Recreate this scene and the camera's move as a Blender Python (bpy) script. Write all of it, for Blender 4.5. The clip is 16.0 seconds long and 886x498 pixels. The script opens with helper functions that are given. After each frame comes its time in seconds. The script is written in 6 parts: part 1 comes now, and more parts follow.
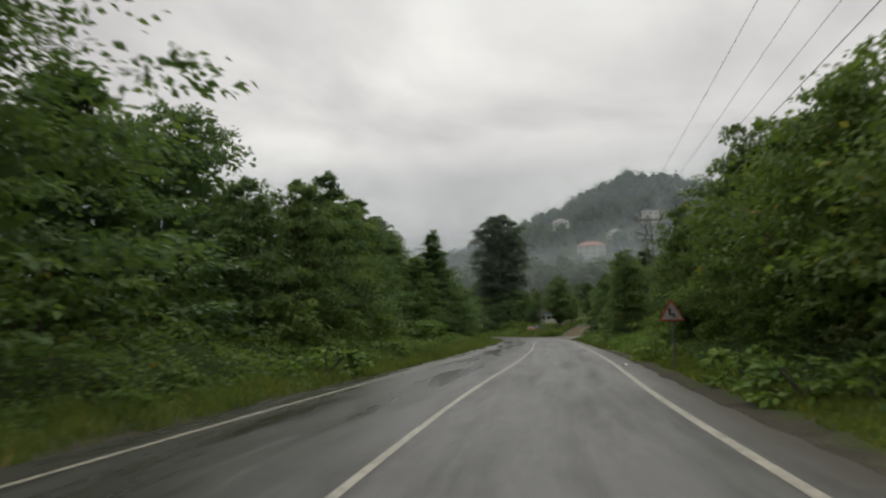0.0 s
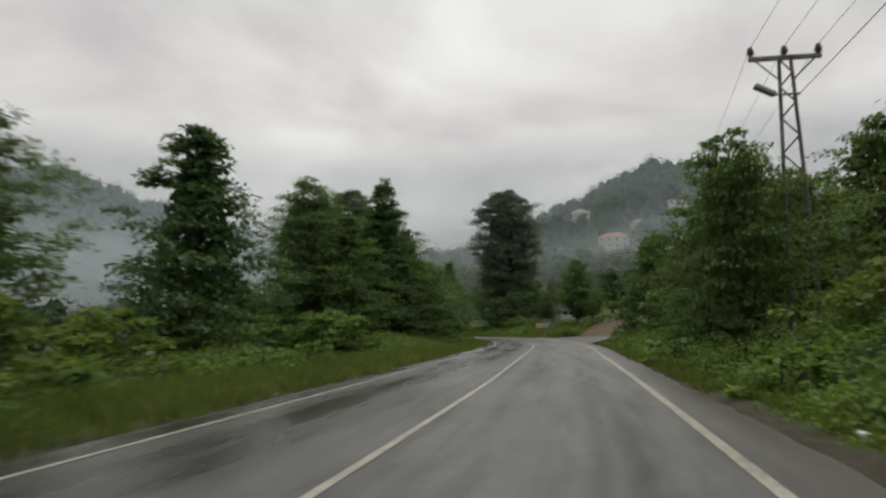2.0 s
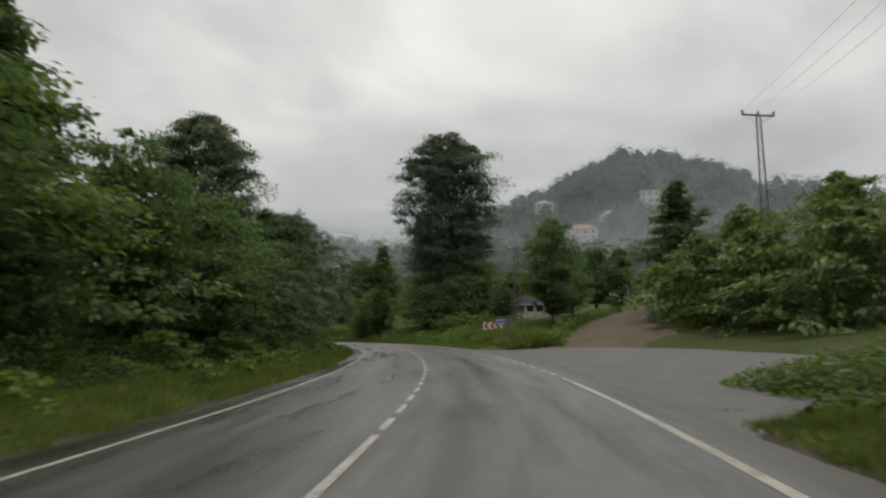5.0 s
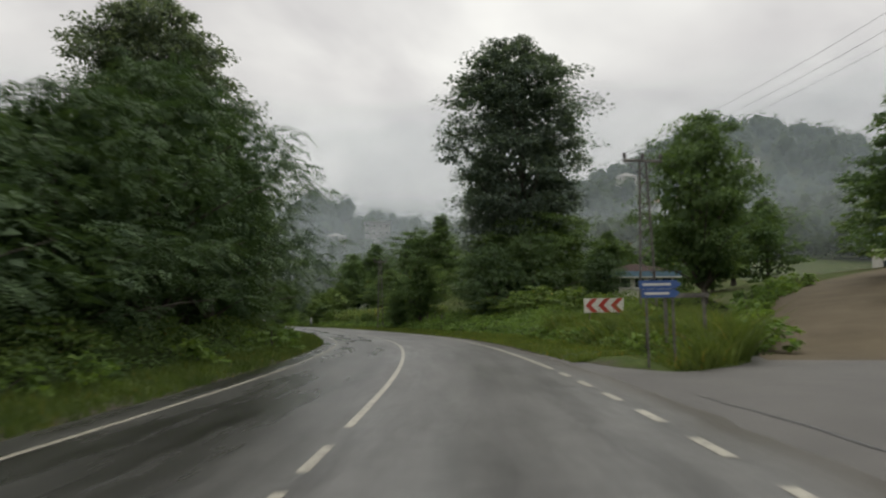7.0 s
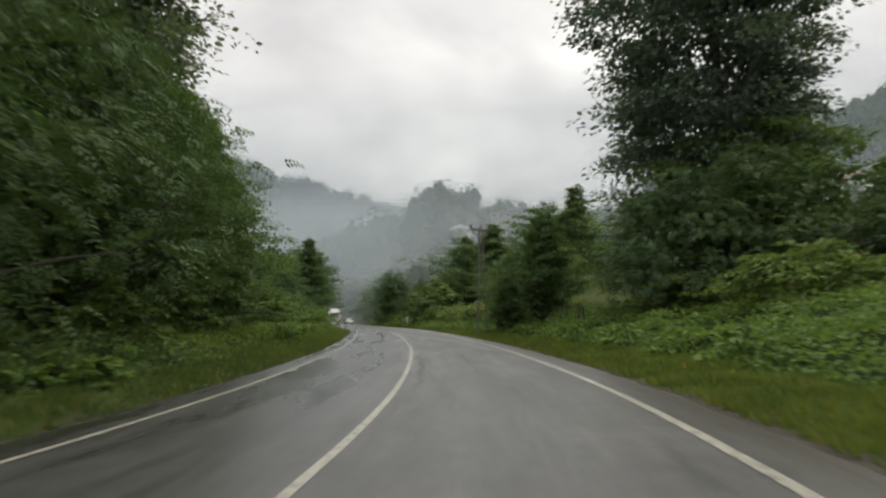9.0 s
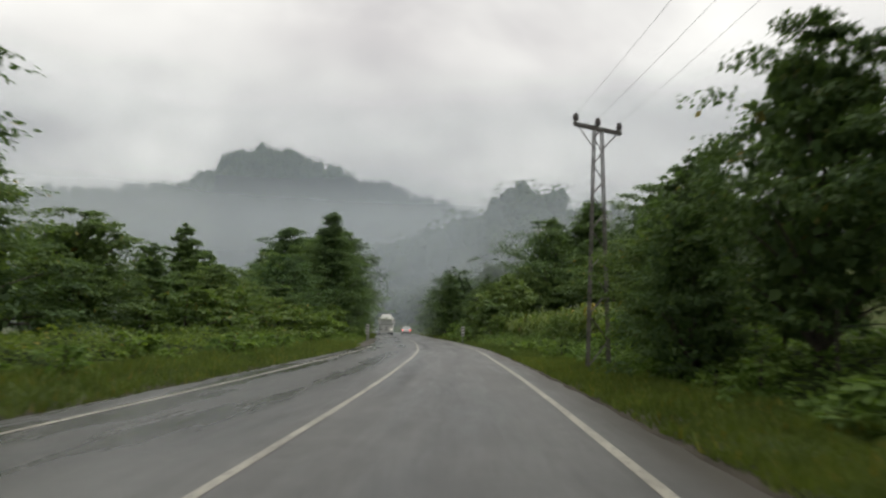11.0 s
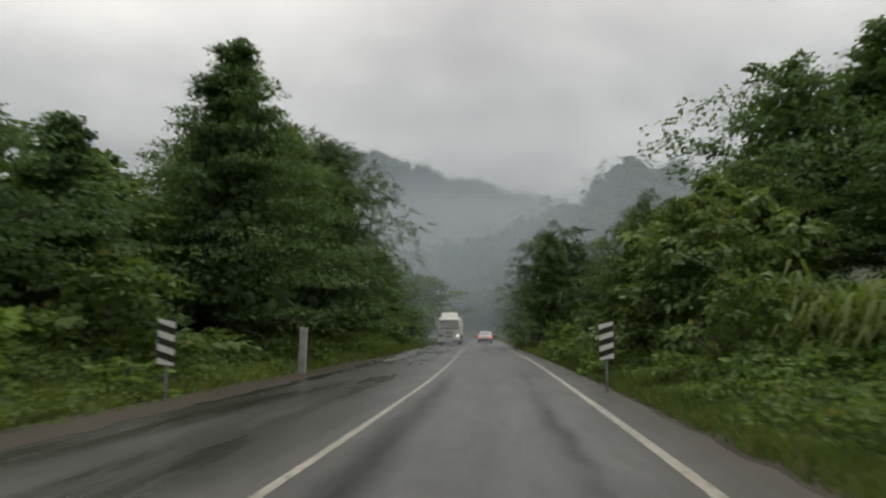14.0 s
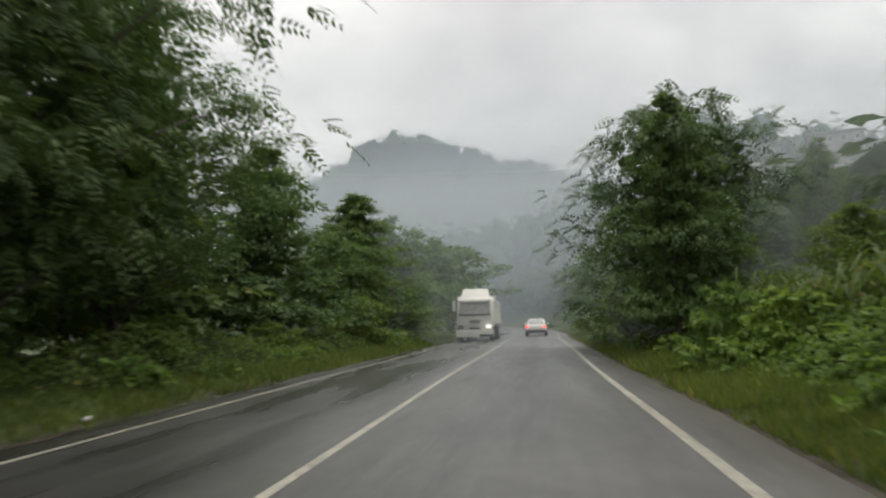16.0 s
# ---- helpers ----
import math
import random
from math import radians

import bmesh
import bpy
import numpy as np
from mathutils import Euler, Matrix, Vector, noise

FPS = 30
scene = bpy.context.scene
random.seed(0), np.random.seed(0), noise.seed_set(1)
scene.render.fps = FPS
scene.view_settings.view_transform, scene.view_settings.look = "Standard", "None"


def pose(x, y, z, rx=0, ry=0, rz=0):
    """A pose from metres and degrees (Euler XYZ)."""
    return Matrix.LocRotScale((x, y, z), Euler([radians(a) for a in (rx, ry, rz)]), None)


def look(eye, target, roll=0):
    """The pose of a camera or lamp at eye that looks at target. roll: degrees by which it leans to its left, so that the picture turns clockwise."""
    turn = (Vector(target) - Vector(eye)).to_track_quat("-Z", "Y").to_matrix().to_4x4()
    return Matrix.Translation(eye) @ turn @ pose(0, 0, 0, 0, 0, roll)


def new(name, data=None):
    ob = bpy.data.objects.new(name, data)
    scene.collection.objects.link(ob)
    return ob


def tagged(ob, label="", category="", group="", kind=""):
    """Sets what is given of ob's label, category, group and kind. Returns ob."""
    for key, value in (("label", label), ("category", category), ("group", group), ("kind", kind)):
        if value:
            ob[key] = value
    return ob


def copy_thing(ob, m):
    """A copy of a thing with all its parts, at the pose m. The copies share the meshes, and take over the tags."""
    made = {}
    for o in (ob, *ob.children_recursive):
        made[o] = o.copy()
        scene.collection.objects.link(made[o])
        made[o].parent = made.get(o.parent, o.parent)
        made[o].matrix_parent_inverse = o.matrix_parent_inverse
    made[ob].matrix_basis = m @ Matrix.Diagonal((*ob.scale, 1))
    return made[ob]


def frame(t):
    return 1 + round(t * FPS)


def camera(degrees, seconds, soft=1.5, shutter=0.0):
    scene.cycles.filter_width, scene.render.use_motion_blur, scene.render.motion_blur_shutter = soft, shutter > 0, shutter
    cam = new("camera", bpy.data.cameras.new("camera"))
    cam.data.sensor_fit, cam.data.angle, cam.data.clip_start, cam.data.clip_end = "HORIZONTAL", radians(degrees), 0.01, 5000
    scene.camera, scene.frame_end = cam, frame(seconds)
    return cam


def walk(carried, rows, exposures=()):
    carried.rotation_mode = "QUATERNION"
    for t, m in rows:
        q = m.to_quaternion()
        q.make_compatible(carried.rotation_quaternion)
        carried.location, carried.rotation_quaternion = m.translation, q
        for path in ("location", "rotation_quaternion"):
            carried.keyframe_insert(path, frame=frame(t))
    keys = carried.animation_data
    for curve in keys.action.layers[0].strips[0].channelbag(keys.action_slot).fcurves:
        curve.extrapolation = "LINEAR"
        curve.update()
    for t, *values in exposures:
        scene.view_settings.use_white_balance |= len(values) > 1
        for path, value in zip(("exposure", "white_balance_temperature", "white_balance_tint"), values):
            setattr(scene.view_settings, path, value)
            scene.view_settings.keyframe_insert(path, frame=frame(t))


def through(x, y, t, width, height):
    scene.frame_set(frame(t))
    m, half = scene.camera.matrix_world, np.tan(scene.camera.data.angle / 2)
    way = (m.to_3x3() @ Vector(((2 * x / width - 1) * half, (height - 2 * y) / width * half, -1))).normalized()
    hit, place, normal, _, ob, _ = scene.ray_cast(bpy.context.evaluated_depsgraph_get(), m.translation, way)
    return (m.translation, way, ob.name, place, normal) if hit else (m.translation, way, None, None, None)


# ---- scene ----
# ------------------------------------------------------------- camera and walk
cam = camera(64.8, 16.0, soft=2.25, shutter=0.32)
PATH = [
    (0.0, -0.00, -0.00, 1.25, 96.79, 1.22, 9.53),
    (0.5, 0.12, 7.16, 1.25, 97.23, 1.36, 11.30),
    (1.0, 0.13, 14.46, 1.25, 96.69, 2.71, 12.57),
    (1.5, 0.38, 22.07, 1.25, 96.35, 1.48, 11.72),
    (2.0, 0.34, 29.96, 1.25, 96.66, 1.25, 11.18),
    (2.5, 0.37, 37.81, 1.25, 97.48, 0.66, 8.48),
    (3.0, 0.04, 45.63, 1.25, 97.62, -0.60, 8.92),
    (3.5, -0.31, 53.41, 1.25, 97.63, -0.14, 7.81),
    (4.0, -0.50, 61.08, 1.25, 97.10, 0.57, 6.92),
    (4.5, -0.93, 68.77, 1.25, 96.90, 0.84, 7.02),
    (5.0, -1.41, 76.46, 1.25, 96.76, 0.95, 7.97),
    (5.5, -2.05, 84.09, 1.25, 96.65, 0.95, 9.37),
    (6.0, -2.87, 91.60, 1.25, 96.50, 0.90, 10.87),
    (6.5, -3.88, 98.93, 1.25, 96.26, 0.85, 12.07),
    (7.0, -4.98, 106.16, 1.25, 95.63, 0.78, 13.94),
    (7.5, -6.33, 113.21, 1.25, 96.19, 0.78, 16.01),
    (8.0, -7.88, 120.18, 1.25, 95.91, 1.28, 19.80),
    (8.5, -9.76, 127.21, 1.25, 96.64, 1.13, 22.20),
    (9.0, -12.01, 134.23, 1.25, 95.65, 0.84, 24.99),
    (9.5, -14.68, 141.17, 1.25, 95.76, -0.06, 26.73),
    (10.0, -17.59, 148.06, 1.25, 96.06, -1.02, 28.17),
    (10.5, -20.67, 154.88, 1.25, 96.27, -1.32, 29.48),
    (11.0, -24.07, 161.57, 1.25, 96.53, -1.35, 31.58),
    (11.5, -27.69, 168.17, 1.25, 96.75, -1.19, 33.90),
    (12.0, -31.48, 174.70, 1.25, 96.85, -0.92, 35.85),
    (12.5, -35.35, 181.19, 1.25, 96.72, -0.65, 36.86),
    (13.0, -39.24, 187.67, 1.25, 96.20, -0.14, 37.53),
    (13.5, -43.29, 194.03, 1.25, 96.21, 0.17, 38.41),
    (14.0, -47.40, 200.26, 1.25, 96.87, -0.07, 39.73),
    (14.5, -51.60, 206.45, 1.25, 96.73, -0.51, 41.20),
    (15.0, -55.86, 212.59, 1.25, 95.73, 0.59, 42.39),
    (15.5, -60.24, 218.68, 1.25, 95.21, 1.14, 44.19),
    (16.0, -64.67, 224.75, 1.25, 96.06, 1.20, 44.41),
]
# the clip's camera opens up where dark woods fill the view
EXPOSURES = [(0.0, 0.30), (4.0, 0.27), (6.5, 0.36), (7.2, 0.44), (8.0, 0.64), (9.0, 0.68), (10.0, 0.66), (11.3, 0.48), (12.5, 0.33), (13.5, 0.33), (14.2, 0.42), (15.0, 0.86), (16.0, 0.84)]
walk(cam, [(t, pose(*row)) for t, *row in PATH], [(t, e, 6600, 8.5 if t < 12 else 9.7) for t, e in EXPOSURES])

# ------------------------------------------------------------- world and sun (overcast)
SUN_EL, SUN_AZ = radians(68), radians(20)
world = bpy.data.worlds.new("overcast_sky")
scene.world = world
world.use_nodes = True
wn, wl = world.node_tree.nodes, world.node_tree.links
wn.clear()
w_out, w_bg = wn.new("ShaderNodeOutputWorld"), wn.new("ShaderNodeBackground")
w_sky, w_tc, w_sep = wn.new("ShaderNodeTexSky"), wn.new("ShaderNodeTexCoord"), wn.new("ShaderNodeSeparateXYZ")
w_sky.sky_type, w_sky.sun_disc, w_sky.sun_elevation, w_sky.sun_rotation = "NISHITA", False, SUN_EL, SUN_AZ
wl.new(w_tc.outputs["Generated"], w_sep.inputs[0])
# the cloud deck: directions are laid on a plane overhead, so that clouds flatten towards the horizon
w_up = wn.new("ShaderNodeMath")
w_up.operation = "ADD"
w_up.inputs[1].default_value = 0.22
wl.new(w_sep.outputs["Z"], w_up.inputs[0])
w_px, w_py, w_flat = wn.new("ShaderNodeMath"), wn.new("ShaderNodeMath"), wn.new("ShaderNodeCombineXYZ")
for node, axis in ((w_px, "X"), (w_py, "Y")):
    node.operation = "DIVIDE"
    wl.new(w_sep.outputs[axis], node.inputs[0])
    wl.new(w_up.outputs[0], node.inputs[1])
    wl.new(node.outputs[0], w_flat.inputs[axis])
w_noise = wn.new("ShaderNodeTexNoise")
w_noise.inputs["Scale"].default_value, w_noise.inputs["Detail"].default_value = 1.25, 5.0
w_noise.inputs["Roughness"].default_value, w_noise.inputs["Distortion"].default_value = 0.5, 0.35
wl.new(w_flat.outputs[0], w_noise.inputs["Vector"])
w_ramp = wn.new("ShaderNodeValToRGB")
w_ramp.color_ramp.elements[0].position, w_ramp.color_ramp.elements[0].color = 0.34, (0.49, 0.475, 0.475, 1)
w_ramp.color_ramp.elements[1].position, w_ramp.color_ramp.elements[1].color = 0.68, (0.86, 0.855, 0.82, 1)
wl.new(w_noise.outputs["Fac"], w_ramp.inputs[0])
# the deck is thicker and greyer towards the horizon
w_el = wn.new("ShaderNodeValToRGB")
w_el.color_ramp.elements[0].position, w_el.color_ramp.elements[0].color = 0.0, (0.74, 0.72, 0.73, 1)
w_el.color_ramp.elements[1].position, w_el.color_ramp.elements[1].color = 0.55, (1.06, 1.06, 1.05, 1)
wl.new(w_sep.outputs["Z"], w_el.inputs[0])
w_mul, w_mix = wn.new("ShaderNodeMixRGB"), wn.new("ShaderNodeMixRGB")
w_mul.blend_type = "MULTIPLY"
w_mul.inputs[0].default_value, w_mix.inputs[0].default_value = 1.0, 0.94
wl.new(w_ramp.outputs[0], w_mul.inputs[1])
wl.new(w_el.outputs[0], w_mul.inputs[2])
w_dim = wn.new("ShaderNodeMixRGB")
w_dim.blend_type = "MULTIPLY"
w_dim.inputs[0].default_value, w_dim.inputs[2].default_value = 1.0, (0.1, 0.1, 0.1, 1)
wl.new(w_sky.outputs[0], w_dim.inputs[1])
wl.new(w_dim.outputs[0], w_mix.inputs[1])
wl.new(w_mul.outputs[0], w_mix.inputs[2])
wl.new(w_mix.outputs[0], w_bg.inputs["Color"])
w_bg.inputs["Strength"].default_value = 1.0
wl.new(w_bg.outputs[0], w_out.inputs["Surface"])

sun = new("sun", bpy.data.lights.new("sun", "SUN"))
sun.data.energy, sun.data.angle, sun.data.color = 1.3, radians(60), (1.0, 0.97, 0.92)
sun.matrix_basis = look((0, 0, 0), (-math.sin(SUN_AZ) * math.cos(SUN_EL), -math.cos(SUN_AZ) * math.cos(SUN_EL), -math.sin(SUN_EL)))


# ------------------------------------------------------------- materials
def material(name):
    m = bpy.data.materials.new(name)
    m.use_nodes = True
    nt = m.node_tree
    return m, nt, nt.nodes["Principled BSDF"]


def coords(nt, scale=1.0, where="Object"):
    tc, mp = nt.nodes.new("ShaderNodeTexCoord"), nt.nodes.new("ShaderNodeMapping")
    mp.inputs["Scale"].default_value = scale if isinstance(scale, tuple) else (scale, scale, scale)
    nt.links.new(tc.outputs[where], mp.inputs["Vector"])
    return mp.outputs["Vector"]


def noise_of(nt, vec, scale, detail=4.0, rough=0.6):
    n = nt.nodes.new("ShaderNodeTexNoise")
    n.inputs["Scale"].default_value, n.inputs["Detail"].default_value, n.inputs["Roughness"].default_value = scale, detail, rough
    nt.links.new(vec, n.inputs["Vector"])
    return n.outputs["Fac"]


def ramp_of(nt, fac, stops):
    r = nt.nodes.new("ShaderNodeValToRGB")
    while len(r.color_ramp.elements) < len(stops):
        r.color_ramp.elements.new(0.5)
    for e, (p, c) in zip(r.color_ramp.elements, stops):
        e.position = p
        e.color = (*c, 1) if isinstance(c, tuple) else (c, c, c, 1)
    nt.links.new(fac, r.inputs[0])
    return r.outputs[0]


def mix_of(nt, fac, a, b, blend="MIX"):
    n = nt.nodes.new("ShaderNodeMixRGB")
    n.blend_type = blend
    for k, v in ((0, fac), (1, a), (2, b)):
        if isinstance(v, (int, float)):
            n.inputs[k].default_value = v if k == 0 else (v, v, v, 1)
        elif isinstance(v, tuple):
            n.inputs[k].default_value = (*v, 1)
        else:
            nt.links.new(v, n.inputs[k])
    return n.outputs[0]


def bump_of(nt, bsdf, height, strength=0.3, distance=0.02):
    b = nt.nodes.new("ShaderNodeBump")
    b.inputs["Strength"].default_value, b.inputs["Distance"].default_value = strength, distance
    nt.links.new(height, b.inputs["Height"])
    nt.links.new(b.outputs[0], bsdf.inputs["Normal"])


def plain(name, color, rough=0.5, metal=0.0, wear=0.25, scale=3.0, where="Object", spec=0.5):
    """Paint, metal, plastic or stone with blotches and fine grain."""
    m, nt, b = material(name)
    v = coords(nt, 1.0, where)
    dark = tuple(c * (1 - wear) for c in color)
    coarse = ramp_of(nt, noise_of(nt, v, scale), [(0.35, dark), (0.6, color)])
    fine = ramp_of(nt, noise_of(nt, v, scale * 22), [(0.3, 0.82), (0.7, 1.05)])
    nt.links.new(mix_of(nt, 1.0, coarse, fine, "MULTIPLY"), b.inputs["Base Color"])
    b.inputs["Roughness"].default_value, b.inputs["Metallic"].default_value = rough, metal
    b.inputs["Specular IOR Level"].default_value = spec
    bump_of(nt, b, noise_of(nt, v, scale * 12), 0.12, 0.01)
    return m


def leaf_material(name, dark, light, dead=0.0, gloss=0.62, through=0.4):
    """Leaves: each leaf has its own shade, each plant its own tone, and some light comes through."""
    m, nt, b = material(name)
    geo, info = nt.nodes.new("ShaderNodeNewGeometry"), nt.nodes.new("ShaderNodeObjectInfo")
    low, high = tuple(d * 0.75 + c * 0.25 for d, c in zip(dark, light)), tuple(d * 0.25 + c * 0.75 for d, c in zip(dark, light))
    stops = [(0.0, low), (0.75, high)]
    if dead:
        stops += [(1 - dead, high), (1.0, (0.20, 0.16, 0.045))]
    leaf = ramp_of(nt, geo.outputs["Random Per Island"], stops)
    tone = ramp_of(nt, info.outputs["Random"], [(0.0, (1.12, 1.08, 1.26)), (0.5, (1.40, 1.27, 1.46)), (1.0, (1.60, 1.41, 1.30))])
    patch = ramp_of(nt, noise_of(nt, coords(nt, 0.8), 1.0, 3.0), [(0.3, (0.66, 0.72, 0.76)), (0.7, (1.24, 1.2, 1.05))])
    col = mix_of(nt, 1.0, mix_of(nt, 1.0, leaf, tone, "MULTIPLY"), patch, "MULTIPLY")
    nt.links.new(col, b.inputs["Base Color"])
    b.inputs["Roughness"].default_value = gloss
    b.inputs["Specular IOR Level"].default_value = 0.12
    tr, mx = nt.nodes.new("ShaderNodeBsdfTranslucent"), nt.nodes.new("ShaderNodeMixShader")
    nt.links.new(mix_of(nt, 1.0, col, (1.1, 1.15, 0.6), "MULTIPLY"), tr.inputs["Color"])
    mx.inputs[0].default_value = through
    nt.links.new(b.outputs[0], mx.inputs[1])
    nt.links.new(tr.outputs[0], mx.inputs[2])
    nt.links.new(mx.outputs[0], nt.nodes["Material Output"].inputs["Surface"])
    return m


def asphalt_material():
    m, nt, b = material("wet_asphalt")
    uv = nt.nodes.new("ShaderNodeUVMap")
    sep = nt.nodes.new("ShaderNodeSeparateXYZ")
    nt.links.new(uv.outputs[0], sep.inputs[0])
    stretch = nt.nodes.new("ShaderNodeMapping")
    stretch.inputs["Scale"].default_value = (7.0, 0.075, 1)
    nt.links.new(uv.outputs[0], stretch.inputs["Vector"])
    streak = noise_of(nt, stretch.outputs[0], 1.0, 5.0, 0.65)
    v = coords(nt, 1.0)
    blot = noise_of(nt, v, 0.35, 5.0, 0.6)
    grain = noise_of(nt, v, 60.0, 2.0, 0.7)
    base = ramp_of(nt, blot, [(0.3, (0.052, 0.052, 0.049)), (0.7, (0.083, 0.082, 0.078))])
    mott = ramp_of(nt, noise_of(nt, v, 2.6, 5.0, 0.7), [(0.3, 0.74), (0.7, 1.22)])
    lines = nt.nodes.new("ShaderNodeMapping")
    lines.inputs["Scale"].default_value = (26.0, 0.35, 1)
    nt.links.new(uv.outputs[0], lines.inputs["Vector"])
    rub = ramp_of(nt, noise_of(nt, lines.outputs[0], 1.0, 3.0, 0.6), [(0.3, 0.84), (0.7, 1.12)])
    base = mix_of(nt, 1.0, mix_of(nt, 1.0, base, mott, "MULTIPLY"), rub, "MULTIPLY")
    shift = nt.nodes.new("ShaderNodeMath")
    shift.operation, shift.inputs[1].default_value = "MULTIPLY_ADD", 0.035
    nt.links.new(noise_of(nt, v, 0.5, 2.0, 0.5), shift.inputs[0])
    nt.links.new(sep.outputs["X"], shift.inputs[2])
    # dark damp tracks, soft-edged, along stretches of the lane: middle, half width, from, to, strength
    tracks = None
    for mid, half, s0, s1, size, strength in ((0.825, 0.045, 8, 62, 0.16, 0.85), (0.78, 0.030, 26, 62, 0.2, 0.7), (0.60, 0.05, 36, 112, 0.05, 0.55), (0.70, 0.075, 84, 124, 0.06, 1.0), (0.555, 0.055, 176, 242, 0.05, 1.0),
                                              (0.825, 0.035, 200, 240, 0.14, 0.8), (0.70, 0.06, 120, 330, 0.03, 0.3), (0.515, 0.02, 140, 168, 0.1, 0.8), (0.72, 0.09, 240, 330, 0.03, 0.5)):
        mid, half = (mid + 0.0175) * 0.958, half * 0.958
        band = ramp_of(nt, shift.outputs[0], [(mid - half, 0.0), (mid, strength), (mid + half, 0.0)])
        band.node.color_ramp.interpolation = "EASE"
        mp = nt.nodes.new("ShaderNodeMapping")
        mp.inputs["Location"].default_value, mp.inputs["Scale"].default_value = (s0, mid * 50, 0), (3.0, size, 1)
        nt.links.new(uv.outputs[0], mp.inputs["Vector"])
        some = ramp_of(nt, noise_of(nt, mp.outputs[0], 1.0, 4.0, 0.6), [(0.36, 0.1), (0.56, 1.0)])
        for p0, p1, lo, hi in ((s0, s0 + 12, 0.0, 1.0), (s1 - 12, s1, 1.0, 0.0)):
            run = nt.nodes.new("ShaderNodeMapRange")
            for key, val in (("From Min", p0), ("From Max", p1), ("To Min", lo), ("To Max", hi)):
                run.inputs[key].default_value = val
            nt.links.new(sep.outputs["Y"], run.inputs["Value"])
            some = mix_of(nt, 1.0, some, run.outputs[0], "MULTIPLY")
        both = mix_of(nt, 1.0, band, some, "MULTIPLY")
        tracks = both if tracks is None else mix_of(nt, 1.0, tracks, both, "LIGHTEN")
    # damp streaks along our lane, strongest before the junction
    damp = ramp_of(nt, noise_of(nt, stretch.outputs[0], 1.7, 5.0, 0.62), [(0.46, 0.0), (0.68, 0.75)])
    fade = nt.nodes.new("ShaderNodeMapRange")
    for key, val in (("From Min", 95), ("From Max", 130), ("To Min", 1.0), ("To Max", 0.4)):
        fade.inputs[key].default_value = val
    nt.links.new(sep.outputs["Y"], fade.inputs["Value"])
    wet = mix_of(nt, 1.0, tracks, mix_of(nt, 1.0, damp, fade.outputs[0], "MULTIPLY"), "LIGHTEN")
    base = mix_of(nt, wet, base, (0.016, 0.016, 0.015))
    # the oncoming lane is wetter: broad films of water, coloured dark as mirrored trees
    lane = ramp_of(nt, sep.outputs["X"], [(0.0, 1.0), (0.32, 0.85), (0.44, 0.0)])
    film = ramp_of(nt, noise_of(nt, stretch.outputs[0], 1.0, 5.0, 0.6), [(0.40, 0.12), (0.62, 1.0)])
    pool = mix_of(nt, 1.0, lane, film, "MULTIPLY")
    base = mix_of(nt, pool, base, (0.022, 0.021, 0.020))
    base = mix_of(nt, 1.0, base, ramp_of(nt, grain, [(0.25, 0.7), (0.75, 1.3)]), "MULTIPLY")
    # mud trodden over the outer edge of the asphalt
    edge = ramp_of(nt, shift.outputs[0], [(0.925, 0.0), (0.97, 0.45), (1.0, 0.9)])
    base = mix_of(nt, edge, base, (0.060, 0.054, 0.044))
    nt.links.new(base, b.inputs["Base Color"])
    rough = ramp_of(nt, streak, [(0.3, 0.30), (0.55, 0.44)])
    nt.links.new(mix_of(nt, pool, rough, 0.15), b.inputs["Roughness"])
    nt.links.new(mix_of(nt, edge, mix_of(nt, wet, 0.55, 0.22), 0.2), b.inputs["Specular IOR Level"])
    bump_of(nt, b, grain, 0.35, 0.006)
    return m


def ground_material():
    m, nt, b = material("grassy_soil")
    v = coords(nt, 1.0)
    a = noise_of(nt, v, 0.25, 6.0, 0.65)
    f = noise_of(nt, v, 9.0, 4.0, 0.7)
    col = ramp_of(nt, a, [(0.3, (0.030, 0.042, 0.014)), (0.5, (0.055, 0.075, 0.020)), (0.68, (0.075, 0.062, 0.032))])
    col = mix_of(nt, 1.0, col, ramp_of(nt, f, [(0.25, 0.55), (0.75, 1.35)]), "MULTIPLY")
    nt.links.new(col, b.inputs["Base Color"])
    b.inputs["Roughness"].default_value = 0.9
    b.inputs["Specular IOR Level"].default_value = 0.1
    bump_of(nt, b, f, 0.8, 0.12)
    return m


